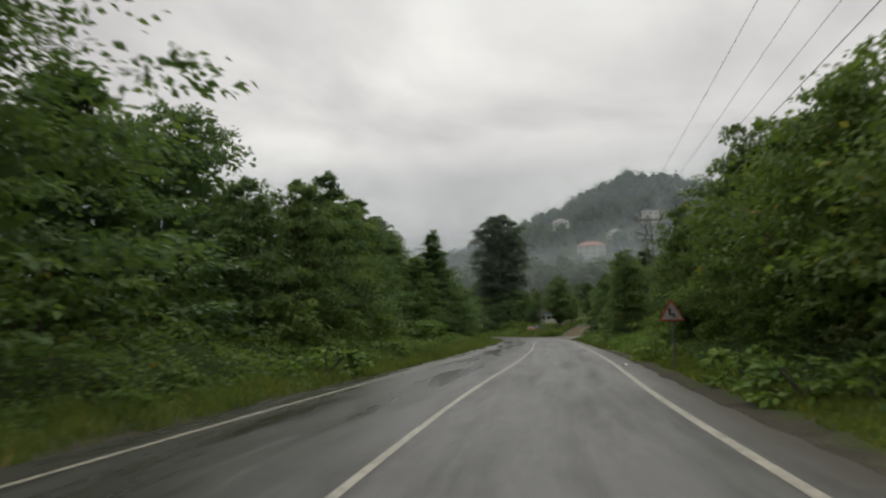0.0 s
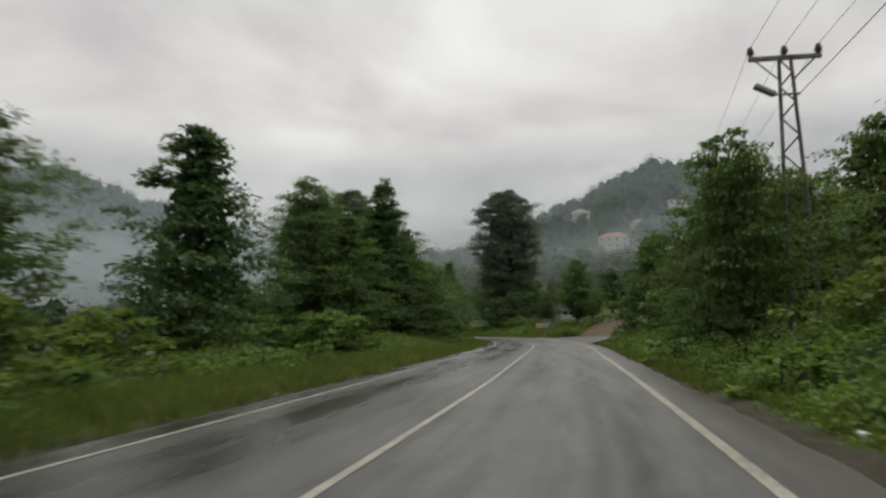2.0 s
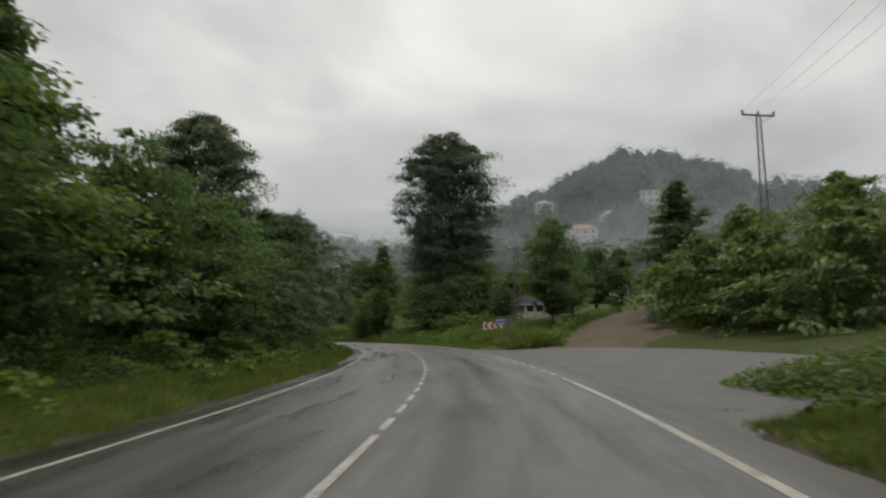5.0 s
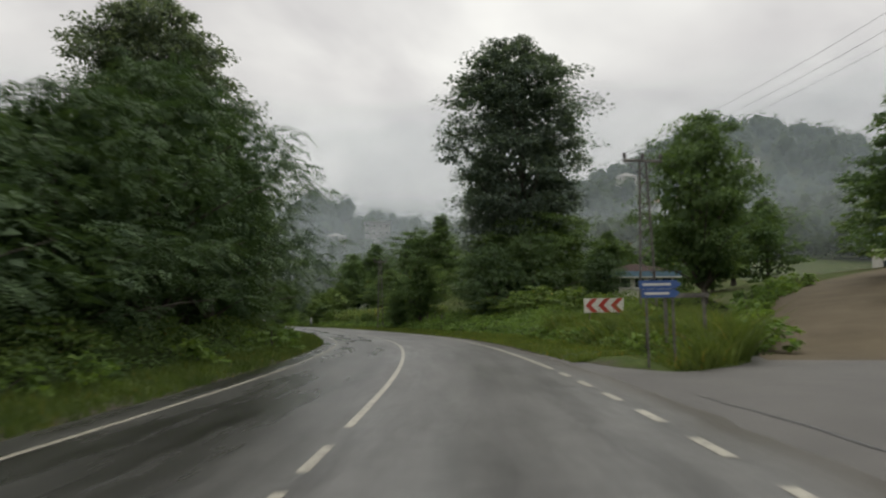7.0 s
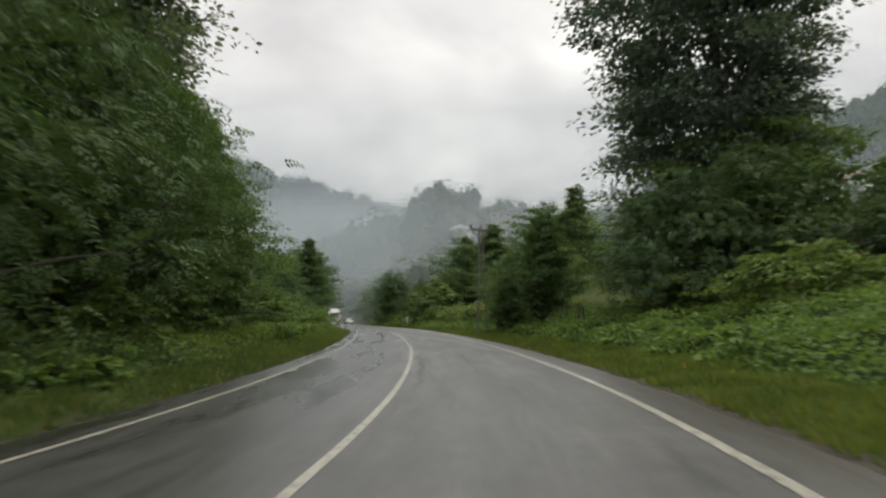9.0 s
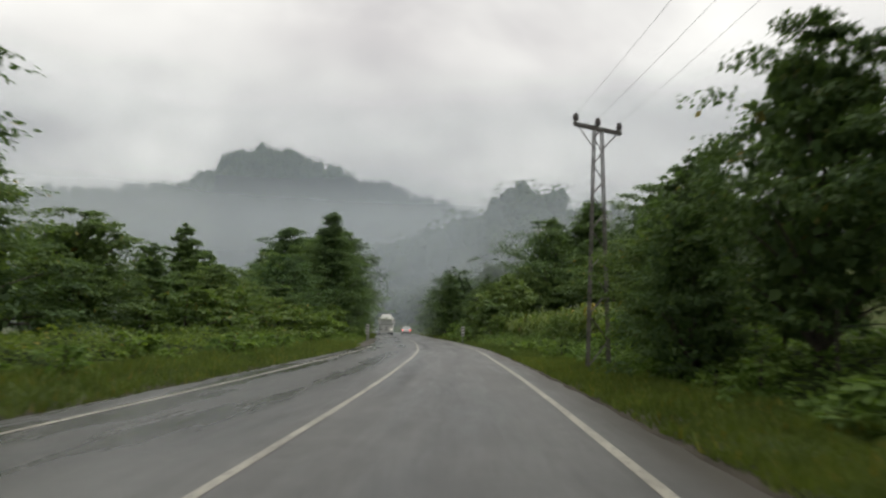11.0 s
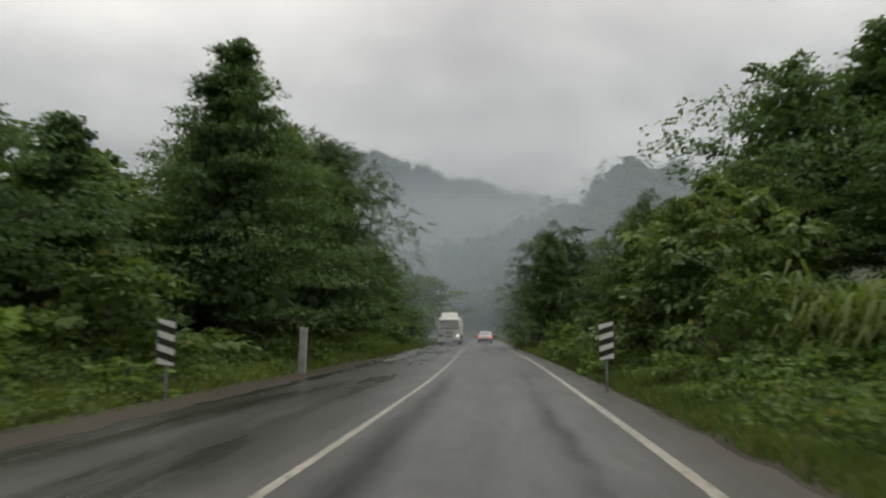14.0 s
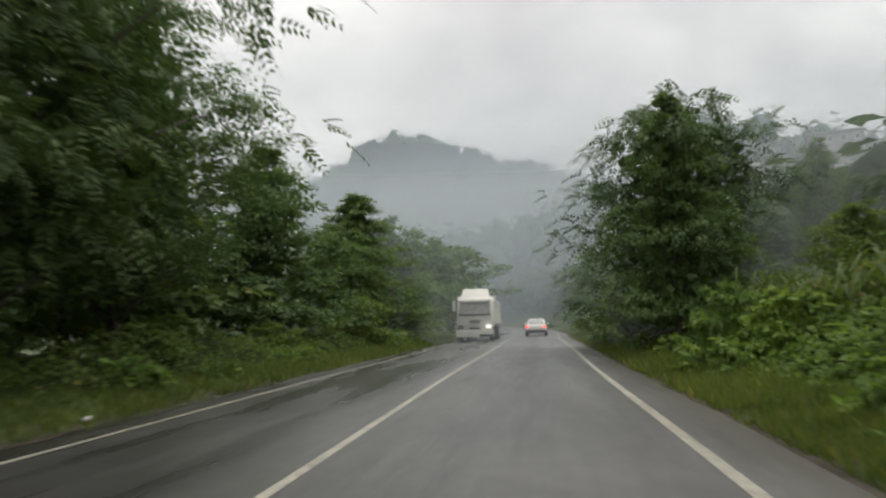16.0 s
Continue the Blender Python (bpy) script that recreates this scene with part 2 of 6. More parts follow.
def verge_material():
    """Trodden turf: grass over mud, brown and bare nearest the asphalt and in patches."""
    m, nt, b = material("muddy_turf")
    v = coords(nt, 1.0)
    f = noise_of(nt, v, 14.0, 4.0, 0.7)
    turf = ramp_of(nt, noise_of(nt, v, 2.2, 5.0, 0.65), [(0.3, (0.042, 0.064, 0.016)), (0.7, (0.072, 0.094, 0.027))])
    mud = ramp_of(nt, noise_of(nt, v, 1.1, 4.0), [(0.3, (0.044, 0.040, 0.032)), (0.7, (0.086, 0.077, 0.061))])
    uv, sep, add = nt.nodes.new("ShaderNodeUVMap"), nt.nodes.new("ShaderNodeSeparateXYZ"), nt.nodes.new("ShaderNodeMath")
    nt.links.new(uv.outputs[0], sep.inputs[0])
    add.operation, add.inputs[1].default_value = "MULTIPLY_ADD", 0.5
    nt.links.new(noise_of(nt, v, 0.9, 5.0, 0.65), add.inputs[0])
    nt.links.new(sep.outputs["X"], add.inputs[2])
    col = mix_of(nt, ramp_of(nt, add.outputs[0], [(0.36, 0.0), (0.50, 1.0)]), mud, turf)
    nt.links.new(mix_of(nt, 1.0, col, ramp_of(nt, f, [(0.25, 0.55), (0.75, 1.3)]), "MULTIPLY"), b.inputs["Base Color"])
    b.inputs["Roughness"].default_value, b.inputs["Specular IOR Level"].default_value = 0.95, 0.08
    bump_of(nt, b, f, 0.8, 0.05)
    return m


def dirt_material(name, c1, c2, rough=0.6, spec=0.4):
    m, nt, b = material(name)
    v = coords(nt, 1.0)
    col = ramp_of(nt, noise_of(nt, v, 0.5, 6.0), [(0.3, c1), (0.7, c2)])
    f = noise_of(nt, v, 28.0, 3.0, 0.7)
    nt.links.new(mix_of(nt, 1.0, col, ramp_of(nt, f, [(0.3, 0.7), (0.7, 1.2)]), "MULTIPLY"), b.inputs["Base Color"])
    b.inputs["Roughness"].default_value = rough
    b.inputs["Specular IOR Level"].default_value = spec
    bump_of(nt, b, f, 0.5, 0.03)
    return m


def paint_line_material():
    m, nt, b = material("worn_road_paint")
    v = coords(nt, 1.0)
    chips = ramp_of(nt, noise_of(nt, v, 7.0, 6.0, 0.7), [(0.38, 0.0), (0.50, 1.0)])
    long = ramp_of(nt, noise_of(nt, v, 0.6, 3.0), [(0.3, (0.23, 0.215, 0.175)), (0.7, (0.38, 0.36, 0.30))])
    nt.links.new(mix_of(nt, chips, (0.12, 0.115, 0.1), long), b.inputs["Base Color"])
    b.inputs["Roughness"].default_value = 0.42
    return m


def mist_material(density, size, heights, seed, color):
    """A thin drifting bank of fog: sunless white droplets, mostly see-through, ragged at its edges."""
    m = bpy.data.materials.new("mist")
    m.use_nodes = True
    nt = m.node_tree
    nt.nodes.clear()
    out, mx, tr = nt.nodes.new("ShaderNodeOutputMaterial"), nt.nodes.new("ShaderNodeMixShader"), nt.nodes.new("ShaderNodeBsdfTransparent")
    df, tl, half = nt.nodes.new("ShaderNodeBsdfDiffuse"), nt.nodes.new("ShaderNodeBsdfTranslucent"), nt.nodes.new("ShaderNodeMixShader")
    for n in (df, tl):
        n.inputs["Color"].default_value = (*color, 1)
    half.inputs[0].default_value = 0.5
    nt.links.new(df.outputs[0], half.inputs[1])
    nt.links.new(tl.outputs[0], half.inputs[2])
    v = coords(nt, 1.0)
    off = nt.nodes.new("ShaderNodeMapping")
    off.inputs["Location"].default_value = (seed * 37.0, seed * 11.0, 0)
    off.inputs["Scale"].default_value = (1 / size, 1 / size, 1.6 / size)
    nt.links.new(v, off.inputs["Vector"])
    n = noise_of(nt, off.outputs[0], 1.0, 4.0, 0.55)
    sep = nt.nodes.new("ShaderNodeSeparateXYZ")
    nt.links.new(v, sep.inputs[0])
    levels = []
    for lo, hi, a, b in ((heights[0], heights[1], 0.0, 1.0), (heights[2], heights[3], 1.0, 0.0)):
        hgt = nt.nodes.new("ShaderNodeMapRange")
        for k, val in (("From Min", lo), ("From Max", hi), ("To Min", a), ("To Max", b)):
            hgt.inputs[k].default_value = val
        hgt.interpolation_type = "SMOOTHSTEP"
        nt.links.new(sep.outputs["Z"], hgt.inputs["Value"])
        levels.append(hgt.outputs[0])
    patch = ramp_of(nt, n, [(0.28, density * 0.45), (0.7, density)])
    uv, ends = nt.nodes.new("ShaderNodeUVMap"), nt.nodes.new("ShaderNodeSeparateXYZ")
    nt.links.new(uv.outputs[0], ends.inputs[0])
    span = ramp_of(nt, ends.outputs["X"], [(0.0, 0.0), (0.22, 1.0), (0.78, 1.0), (1.0, 0.0)])
    fac = mix_of(nt, 1.0, mix_of(nt, 1.0, patch, span, "MULTIPLY"), mix_of(nt, 1.0, *levels, "MULTIPLY"), "MULTIPLY")
    nt.links.new(fac, mx.inputs[0])
    nt.links.new(tr.outputs[0], mx.inputs[1])
    nt.links.new(half.outputs[0], mx.inputs[2])
    nt.links.new(mx.outputs[0], out.inputs["Surface"])
    return m


def glass_material(name, tint, rough=0.08):
    m, nt, b = material(name)
    b.inputs["Base Color"].default_value = (*tint, 1)
    b.inputs["Roughness"].default_value = rough
    b.inputs["Specular IOR Level"].default_value = 0.8
    return m


def lamp_material(name, color, strength):
    m, nt, b = material(name)
    b.inputs["Base Color"].default_value = (*color, 1)
    b.inputs["Emission Color"].default_value = (*color, 1)
    b.inputs["Emission Strength"].default_value = strength
    b.inputs["Roughness"].default_value = 0.2
    return m


M_ASPHALT = asphalt_material()
M_GROUND = ground_material()
M_DIRT = dirt_material("wet_brown_gravel", (0.076, 0.060, 0.038), (0.115, 0.093, 0.060), 0.85, 0.15)
M_SHOULDER = dirt_material("muddy_grit", (0.035, 0.030, 0.020), (0.080, 0.066, 0.046), 0.95, 0.1)
M_VERGE = verge_material()
M_OLD = dirt_material("rough_old_asphalt", (0.042, 0.040, 0.037), (0.075, 0.071, 0.065))
M_WETOLD = dirt_material("wet_brown_mud", (0.030, 0.024, 0.017), (0.058, 0.046, 0.032), 0.5, 0.3)
M_RIVER = dirt_material("muddy_water", (0.20, 0.165, 0.12), (0.26, 0.22, 0.165), 0.12, 0.5)
M_LINE = paint_line_material()
M_BARK = plain("bark", (0.10, 0.085, 0.07), 0.85, wear=0.5, scale=2.0)
M_ALDER = leaf_material("alder_leaves", (0.038, 0.073, 0.035), (0.094, 0.154, 0.057), gloss=0.6)
M_OLIVE = leaf_material("hazel_leaves", (0.047, 0.087, 0.034), (0.112, 0.172, 0.059), dead=0.02)
# the plane's lighter, bluish leaf colour includes the haze in front of it
M_GIANT = leaf_material("hazed_plane_leaves", (0.056, 0.086, 0.068), (0.108, 0.146, 0.104), gloss=0.5)
M_VINE = leaf_material("vine_leaves", (0.062, 0.112, 0.040), (0.128, 0.192, 0.070), gloss=0.5, through=0.3)
M_FROND = leaf_material("walnut_leaves", (0.026, 0.052, 0.024), (0.070, 0.116, 0.046), gloss=0.6, through=0.22)
M_BRAMBLE = leaf_material("bramble_leaves", (0.048, 0.088, 0.027), (0.118, 0.178, 0.048), dead=0.03)
M_LUSH = leaf_material("lush_leaves", (0.058, 0.114, 0.029), (0.138, 0.216, 0.055))
M_GRASS = leaf_material("grass_blades", (0.048, 0.080, 0.020), (0.106, 0.148, 0.042), dead=0.06)
M_CORN = leaf_material("corn_leaves", (0.048, 0.086, 0.025), (0.105, 0.150, 0.044), dead=0.08)
M_WOODS = leaf_material("far_woods", (0.040, 0.064, 0.034), (0.052, 0.080, 0.040), gloss=0.7)
# the undergrowth's dark green already holds the shade beneath the leaves
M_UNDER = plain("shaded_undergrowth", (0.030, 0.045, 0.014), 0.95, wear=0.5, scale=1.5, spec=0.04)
M_STEEL = plain("galvanised_steel", (0.30, 0.31, 0.31), 0.55, 0.6, 0.4, 4.0)
M_RUST = plain("weathered_steel", (0.20, 0.185, 0.17), 0.65, 0.4, 0.5, 4.0)
M_CERAMIC = plain("brown_ceramic", (0.035, 0.022, 0.018), 0.3)
M_WIRE = plain("dull_wire", (0.06, 0.06, 0.062), 0.5, 0.5)
M_CONCRETE = plain("concrete", (0.36, 0.35, 0.33), 0.85, wear=0.35)
M_WHITE = plain("white_paint", (0.74, 0.73, 0.70), 0.45, wear=0.12)
M_CARWHITE = plain("white_car_paint", (0.78, 0.78, 0.77), 0.22, wear=0.06, scale=1.0)
M_TRUCKWHITE = plain("truck_paint", (0.70, 0.68, 0.63), 0.35, wear=0.15, scale=1.0)
M_BLACK = plain("black_paint", (0.02, 0.02, 0.02), 0.5)
M_RUBBER = plain("rubber", (0.025, 0.025, 0.025), 0.8)
M_RED = plain("red_reflective_paint", (0.42, 0.045, 0.03), 0.4, wear=0.2)
M_BLUE = plain("blue_sign_paint", (0.055, 0.12, 0.33), 0.4, wear=0.15)
M_BLUETRIM = plain("blue_trim", (0.13, 0.23, 0.32), 0.6)
M_ROOF = plain("brown_tiles", (0.055, 0.034, 0.030), 0.85, wear=0.4, spec=0.12)
M_ROOFRED = plain("red_tiles", (0.36, 0.17, 0.12), 0.75, wear=0.3)
M_PLASTER = plain("pale_plaster", (0.62, 0.60, 0.55), 0.8, wear=0.2)
M_GLASS = glass_material("dark_glass", (0.02, 0.025, 0.028))
M_TAIL = lamp_material("tail_light", (0.9, 0.06, 0.04), 2.2)
M_HEAD = lamp_material("headlight", (1.0, 0.95, 0.85), 0.6)


# ------------------------------------------------------------- the road's line and the lie of the land
# the right-hand edge line, a node every 16.6 m; lat is counted from it, to the right
NODES = np.array([(2.1, -5.0), (1.7, 11.6), (1.8, 28.1), (1.6, 44.7), (1.2, 61.3), (0.7, 77.9), (-0.8, 94.4), (-3.6, 110.7), (-7.6, 126.9), (-12.9, 142.5), (-20.1, 157.5), (-28.2, 172.0), (-36.7, 186.2), (-45.5, 200.3), (-55.0, 213.9), (-64.7, 227.3), (-74.7, 240.6), (-84.5, 253.9), (-94.4, 267.1), (-104.0, 280.6)])


def spline(nodes, steps):
    p = np.vstack([2 * nodes[0] - nodes[1], nodes, 2 * nodes[-1] - nodes[-2]])
    out = []
    for u in np.arange(steps) / steps:
        a, b, c, d = p[:-3], p[1:-2], p[2:-1], p[3:]
        out.append(0.5 * (2 * b + (c - a) * u + (2 * a - 5 * b + 4 * c - d) * u * u + (3 * b - 3 * c + d - a) * u ** 3))
    return np.vstack([np.stack(out, 1).reshape(-1, 2), nodes[-1]])


_tail = [NODES[-1]]
_head = math.atan2(*(NODES[-1] - NODES[-2])[::-1])
for _ in range(9):
    _head += radians(2.2)
    _tail.append(_tail[-1] + 16.6 * np.array([math.cos(_head), math.sin(_head)]))
_back = [NODES[0] - (NODES[1] - NODES[0]) * k for k in (4, 3, 2, 1)]
LINE = spline(np.vstack([_back, NODES, _tail[1:]]), 10)
_seg = np.linalg.norm(np.diff(LINE, axis=0), axis=1)
ALONG = np.r_[0, np.cumsum(_seg)]
ALONG -= ALONG[40] + 5.0
S0, S1 = float(ALONG[0]), float(ALONG[-1])


def road_xy(s, lat):
    """Plan position of points s metres along the road and lat metres right of its right edge line."""
    s, lat = np.asarray(s, float), np.asarray(lat, float)
    x, y = np.interp(s, ALONG, LINE[:, 0]), np.interp(s, ALONG, LINE[:, 1])
    dx = np.interp(s + 2, ALONG, LINE[:, 0]) - np.interp(s - 2, ALONG, LINE[:, 0])
    dy = np.interp(s + 2, ALONG, LINE[:, 1]) - np.interp(s - 2, ALONG, LINE[:, 1])
    n = np.hypot(dx, dy)
    return x + lat * dy / n, y - lat * dx / n


def road_heading(s):
    (x0, x1), (y0, y1) = road_xy(np.array([s - 1.0, s + 1.0]), np.zeros(2))
    return math.degrees(math.atan2(-(x1 - x0), y1 - y0))


def road_sl(x, y):
    q = np.stack([np.ravel(x), np.ravel(y)], 1).astype(float)
    s, lat = np.empty(len(q)), np.empty(len(q))
    pts = LINE[::2]
    a, d = pts[:-1], np.diff(pts, axis=0)
    l2 = (d ** 2).sum(1)
    base = ALONG[::2][:-1]
    for k in range(0, len(q), 4000):
        w = q[k:k + 4000, None] - a
        t = np.clip((w * d).sum(2) / l2, 0, 1)
        v = w - t[..., None] * d
        dist = (v ** 2).sum(2)
        i = dist.argmin(1)
        r = np.arange(len(i))
        s[k:k + 4000] = base[i] + t[r, i] * np.sqrt(l2[i])
        lat[k:k + 4000] = -np.sign(d[i, 0] * v[r, i, 1] - d[i, 1] * v[r, i, 0]) * np.sqrt(dist[r, i])
    return s, lat


HILLS = [  # x, y, height, spread across, spread along
    (74, 615, 92, 60, 100), (-22, 600, 42, 52, 105), (160, 480, 40, 65, 80), (-590, 715, 82, 75, 90), (-470, 800, 76, 130, 110),
    (-700, 560, 66, 130, 150), (-330, 850, 45, 150, 110), (-110, 430, 8, 85, 80), (-180, 500, 32, 75, 75), (-168, 418, 48, 30, 28), (-900, 250, 110, 220, 260), (-715, 695, 28, 75, 70)]


def smooth(x, a, b):
    t = np.clip((x - a) / (b - a), 0, 1)
    return t * t * (3 - 2 * t)


def ground_z(x, y):
    x, y = np.asarray(x, float), np.asarray(y, float)
    shape = x.shape
    x, y = x.ravel(), y.ravel()
    s, lat = road_sl(x, y)
    # the bank on the right: steep woods, a side valley at the junction, a field, steep woods again
    slope = np.interp(s, [-60, 70, 92, 106, 122, 135, 160, 190, 212, 240, 300], [0.36, 0.36, 0.30, 0.14, 0.13, 0.15, 0.16, 0.10, 0.12, 0.28, 0.30])
    foot = np.interp(s, [-60, 0, 75, 90, 97, 122, 131, 142, 180, 200, 228, 245, 300], [6, 6, 6, 8, 14, 14, 9, 5.5, 5, 9, 12, 7, 7])
    cap = np.interp(s, [-60, 80, 98, 180, 215, 245], [9, 9, 8, 8, 9, 13])
    rise = cap * np.tanh(np.maximum(lat - foot, 0) * slope / cap)
    z = np.where(lat > 0, rise, 0) - 0.16
    z += np.where(lat > 0, 0.35 * smooth(lat, 2.4, 4.6) * (1 - smooth(s, 82, 88) * (1 - smooth(s, 127, 131)) * (1 - smooth(lat, 12, 15))), 0.24 * smooth(-lat, 9.0, 11.2) - 0.9 * smooth(-lat, 16, 30))
    away = smooth(np.abs(lat + 3.5) * np.where(lat > 0, np.interp(s, [210, 270], [1.0, 1.6]), 1.0), 60, 190)
    hill = np.zeros_like(x)
    for cx, cy, h, sx, sy in HILLS:
        hill += h * np.exp(-((x - cx) / sx) ** 2 / 2 - ((y - cy) / sy) ** 2 / 2)
    z -= np.where((s > 20) & (s < 200), 1.1 * smooth(-lat, 30, 37) * (1 - smooth(-lat, 60, 67)), 0)
    wave = np.sin(x * 0.031 + 1.3) * np.cos(y * 0.027) * 5 + np.sin(x * 0.09 + y * 0.05) * 1.6
    return (z + away * (hill + wave * smooth(hill, 8, 40))).reshape(shape)


def gz(x, y):
    return float(ground_z(np.array([x]), np.array([y]))[0])


# ------------------------------------------------------------- building helpers
def mesh_np(name, verts, tris, uv=None, smooth_faces=False):
    verts, tris = np.asarray(verts, np.float32), np.asarray(tris, np.int32)
    me = bpy.data.meshes.new(name)
    me.vertices.add(len(verts))
    me.vertices.foreach_set("co", verts.ravel())
    k = tris.shape[1]
    me.loops.add(tris.size)
    me.loops.foreach_set("vertex_index", tris.ravel())
    me.polygons.add(len(tris))
    me.polygons.foreach_set("loop_start", np.arange(len(tris), dtype=np.int32) * k)
    if smooth_faces:
        me.polygons.foreach_set("use_smooth", np.ones(len(tris), bool))
    me.update(calc_edges=True)
    if uv is not None:
        me.uv_layers.new(name="UVMap").data.foreach_set("uv", np.asarray(uv, np.float32)[tris.ravel()].ravel())
    return me


def grid_faces(nu, nv):
    i = np.arange(nu * nv).reshape(nu, nv)
    return np.stack([i[:-1, :-1], i[1:, :-1], i[1:, 1:], i[:-1, 1:]], -1).reshape(-1, 4)


def part(name, data, mat, parent=None, label=""):
    """One mesh object from a bmesh or mesh, under a thing or a part."""
    if isinstance(data, bmesh.types.BMesh):
        me = bpy.data.meshes.new(name)
        data.to_mesh(me)
        data.free()
    else:
        me = data
    me.name = name
    if not me.materials:
        me.materials.append(mat)
    ob = new(name, me)
    if parent:
        ob.parent = parent
    if label:
        tagged(ob, label)
    return ob


def thing(name, m, label, category, group=""):
    e = new(name)
    e.empty_display_size = 0.3
    e.matrix_basis = m
    return tagged(e, label, category, group)


def box(bm, x0, x1, y0, y1, z0, z1, bevel=0.0):
    r = bmesh.ops.create_cube(bm, size=1)
    vs = r["verts"]
    for v in vs:
        v.co = Vector(((x0 + x1) / 2 + v.co.x * (x1 - x0), (y0 + y1) / 2 + v.co.y * (y1 - y0), (z0 + z1) / 2 + v.co.z * (z1 - z0)))
    if bevel:
        es = list({e for v in vs for e in v.link_edges})
        bmesh.ops.bevel(bm, geom=es, offset=bevel, segments=2, affect="EDGES", profile=0.6)
    return bm


def bx(*a, **k):
    return box(bmesh.new(), *a, **k)


def rod(bm, p, q, r0, r1=None, n=8):
    r1 = r0 if r1 is None else r1
    p, q = Vector(p), Vector(q)
    d = q - p
    res = bmesh.ops.create_cone(bm, cap_ends=True, segments=n, radius1=r0, radius2=r1, depth=d.length)
    m = Matrix.Translation((p + q) / 2) @ d.to_track_quat("Z", "Y").to_matrix().to_4x4()
    bmesh.ops.transform(bm, matrix=m, verts=res["verts"])
    return bm


def prism(bm, outline, y0, y1, flip=False):
    """A solid from an outline in x, z, drawn out along y."""
    a = [bm.verts.new((x, y0, z)) for x, z in outline]
    b = [bm.verts.new((x, y1, z)) for x, z in outline]
    bm.faces.new(a)
    bm.faces.new(b[::-1])
    for k in range(len(a)):
        j = (k + 1) % len(a)
        bm.faces.new((a[k], b[k], b[j], a[j]))
    bmesh.ops.recalc_face_normals(bm, faces=bm.faces)
    return bm


def tubes(paths, sides=6):
    """Tapered tubes: each path is (points, radii)."""
    V, F, base = [], [], 0
    ang = np.linspace(0, 2 * np.pi, sides, endpoint=False)
    for pts, rad in paths:
        pts = np.asarray(pts, float)
        d = np.gradient(pts, axis=0)
        d /= np.linalg.norm(d, axis=1)[:, None] + 1e-9
        ref = np.where(np.abs(d[:, 2:3]) > 0.9, np.array([[1.0, 0, 0]]), np.array([[0, 0, 1.0]]))
        u = np.cross(d, ref)
        u /= np.linalg.norm(u, axis=1)[:, None] + 1e-9
        w = np.cross(d, u)
        ring = pts[:, None] + np.asarray(rad)[:, None, None] * (u[:, None] * np.cos(ang)[:, None] + w[:, None] * np.sin(ang)[:, None])
        V.append(ring.reshape(-1, 3))
        n = len(pts)
        i = base + np.arange(n * sides).reshape(n, sides)
        j = np.roll(i, -1, 1)
        F.append(np.stack([i[:-1], j[:-1], j[1:], i[1:]], -1).reshape(-1, 4))
        base += n * sides
    return np.vstack(V), np.vstack(F)


def leaves(pos, tip, nrm, length, width):
    """Folded pointed leaves; two triangles each."""
    tip = tip / (np.linalg.norm(tip, axis=1)[:, None] + 1e-9)
    nrm = nrm - tip * (nrm * tip).sum(1)[:, None]
    nrm /= np.linalg.norm(nrm, axis=1)[:, None] + 1e-9
    side = np.cross(tip, nrm)
    L, W = np.asarray(length)[:, None], np.asarray(width)[:, None]
    mid = pos + tip * L * 0.45 + nrm * W * 0.14
    V = np.stack([pos, mid + side * W / 2, pos + tip * L - nrm * L * 0.06, mid - side * W / 2], 1).reshape(-1, 3)
    k = np.arange(len(pos))[:, None] * 4
    F = np.stack([k + [0, 2, 1], k + [0, 3, 2]], 1).reshape(-1, 3)
    return V, F


def join(sets):
    V, F, b = [], [], 0
    for v, f in sets:
        V.append(v)
        F.append(f + b)
        b += len(v)
    return np.vstack(V), np.vstack(F)


def sphere_dirs(rng, n):
    d = rng.normal(size=(n, 3))
    return d / np.linalg.norm(d, axis=1)[:, None]


# ------------------------------------------------------------- ground, road, lines
def axis(lo, hi, fine, a, b, grow):
    mid = list(np.arange(a, b + 0.01, fine))
    step, x = fine, a
    left = []
    while x > lo:
        step *= grow
        x -= step
        left.append(x)
    step, x = fine, b
    right = []
    while x < hi:
        step *= grow
        x += step
        right.append(x)
    return np.array(left[::-1] + mid + right)


gx, gy = axis(-3500, 3500, 2.5, -190, 110, 1.07), axis(-2500, 4200, 2.5, -60, 380, 1.07)
GX, GY = np.meshgrid(gx, gy, indexing="ij")
GZ = ground_z(GX, GY)
ground = part("ground", mesh_np("ground", np.stack([GX, GY, GZ], -1).reshape(-1, 3), grid_faces(len(gx), len(gy)), smooth_faces=True), M_GROUND)
tagged(ground, "damp grassy soil of a wooded valley floor and hills", "ground", kind="structure")


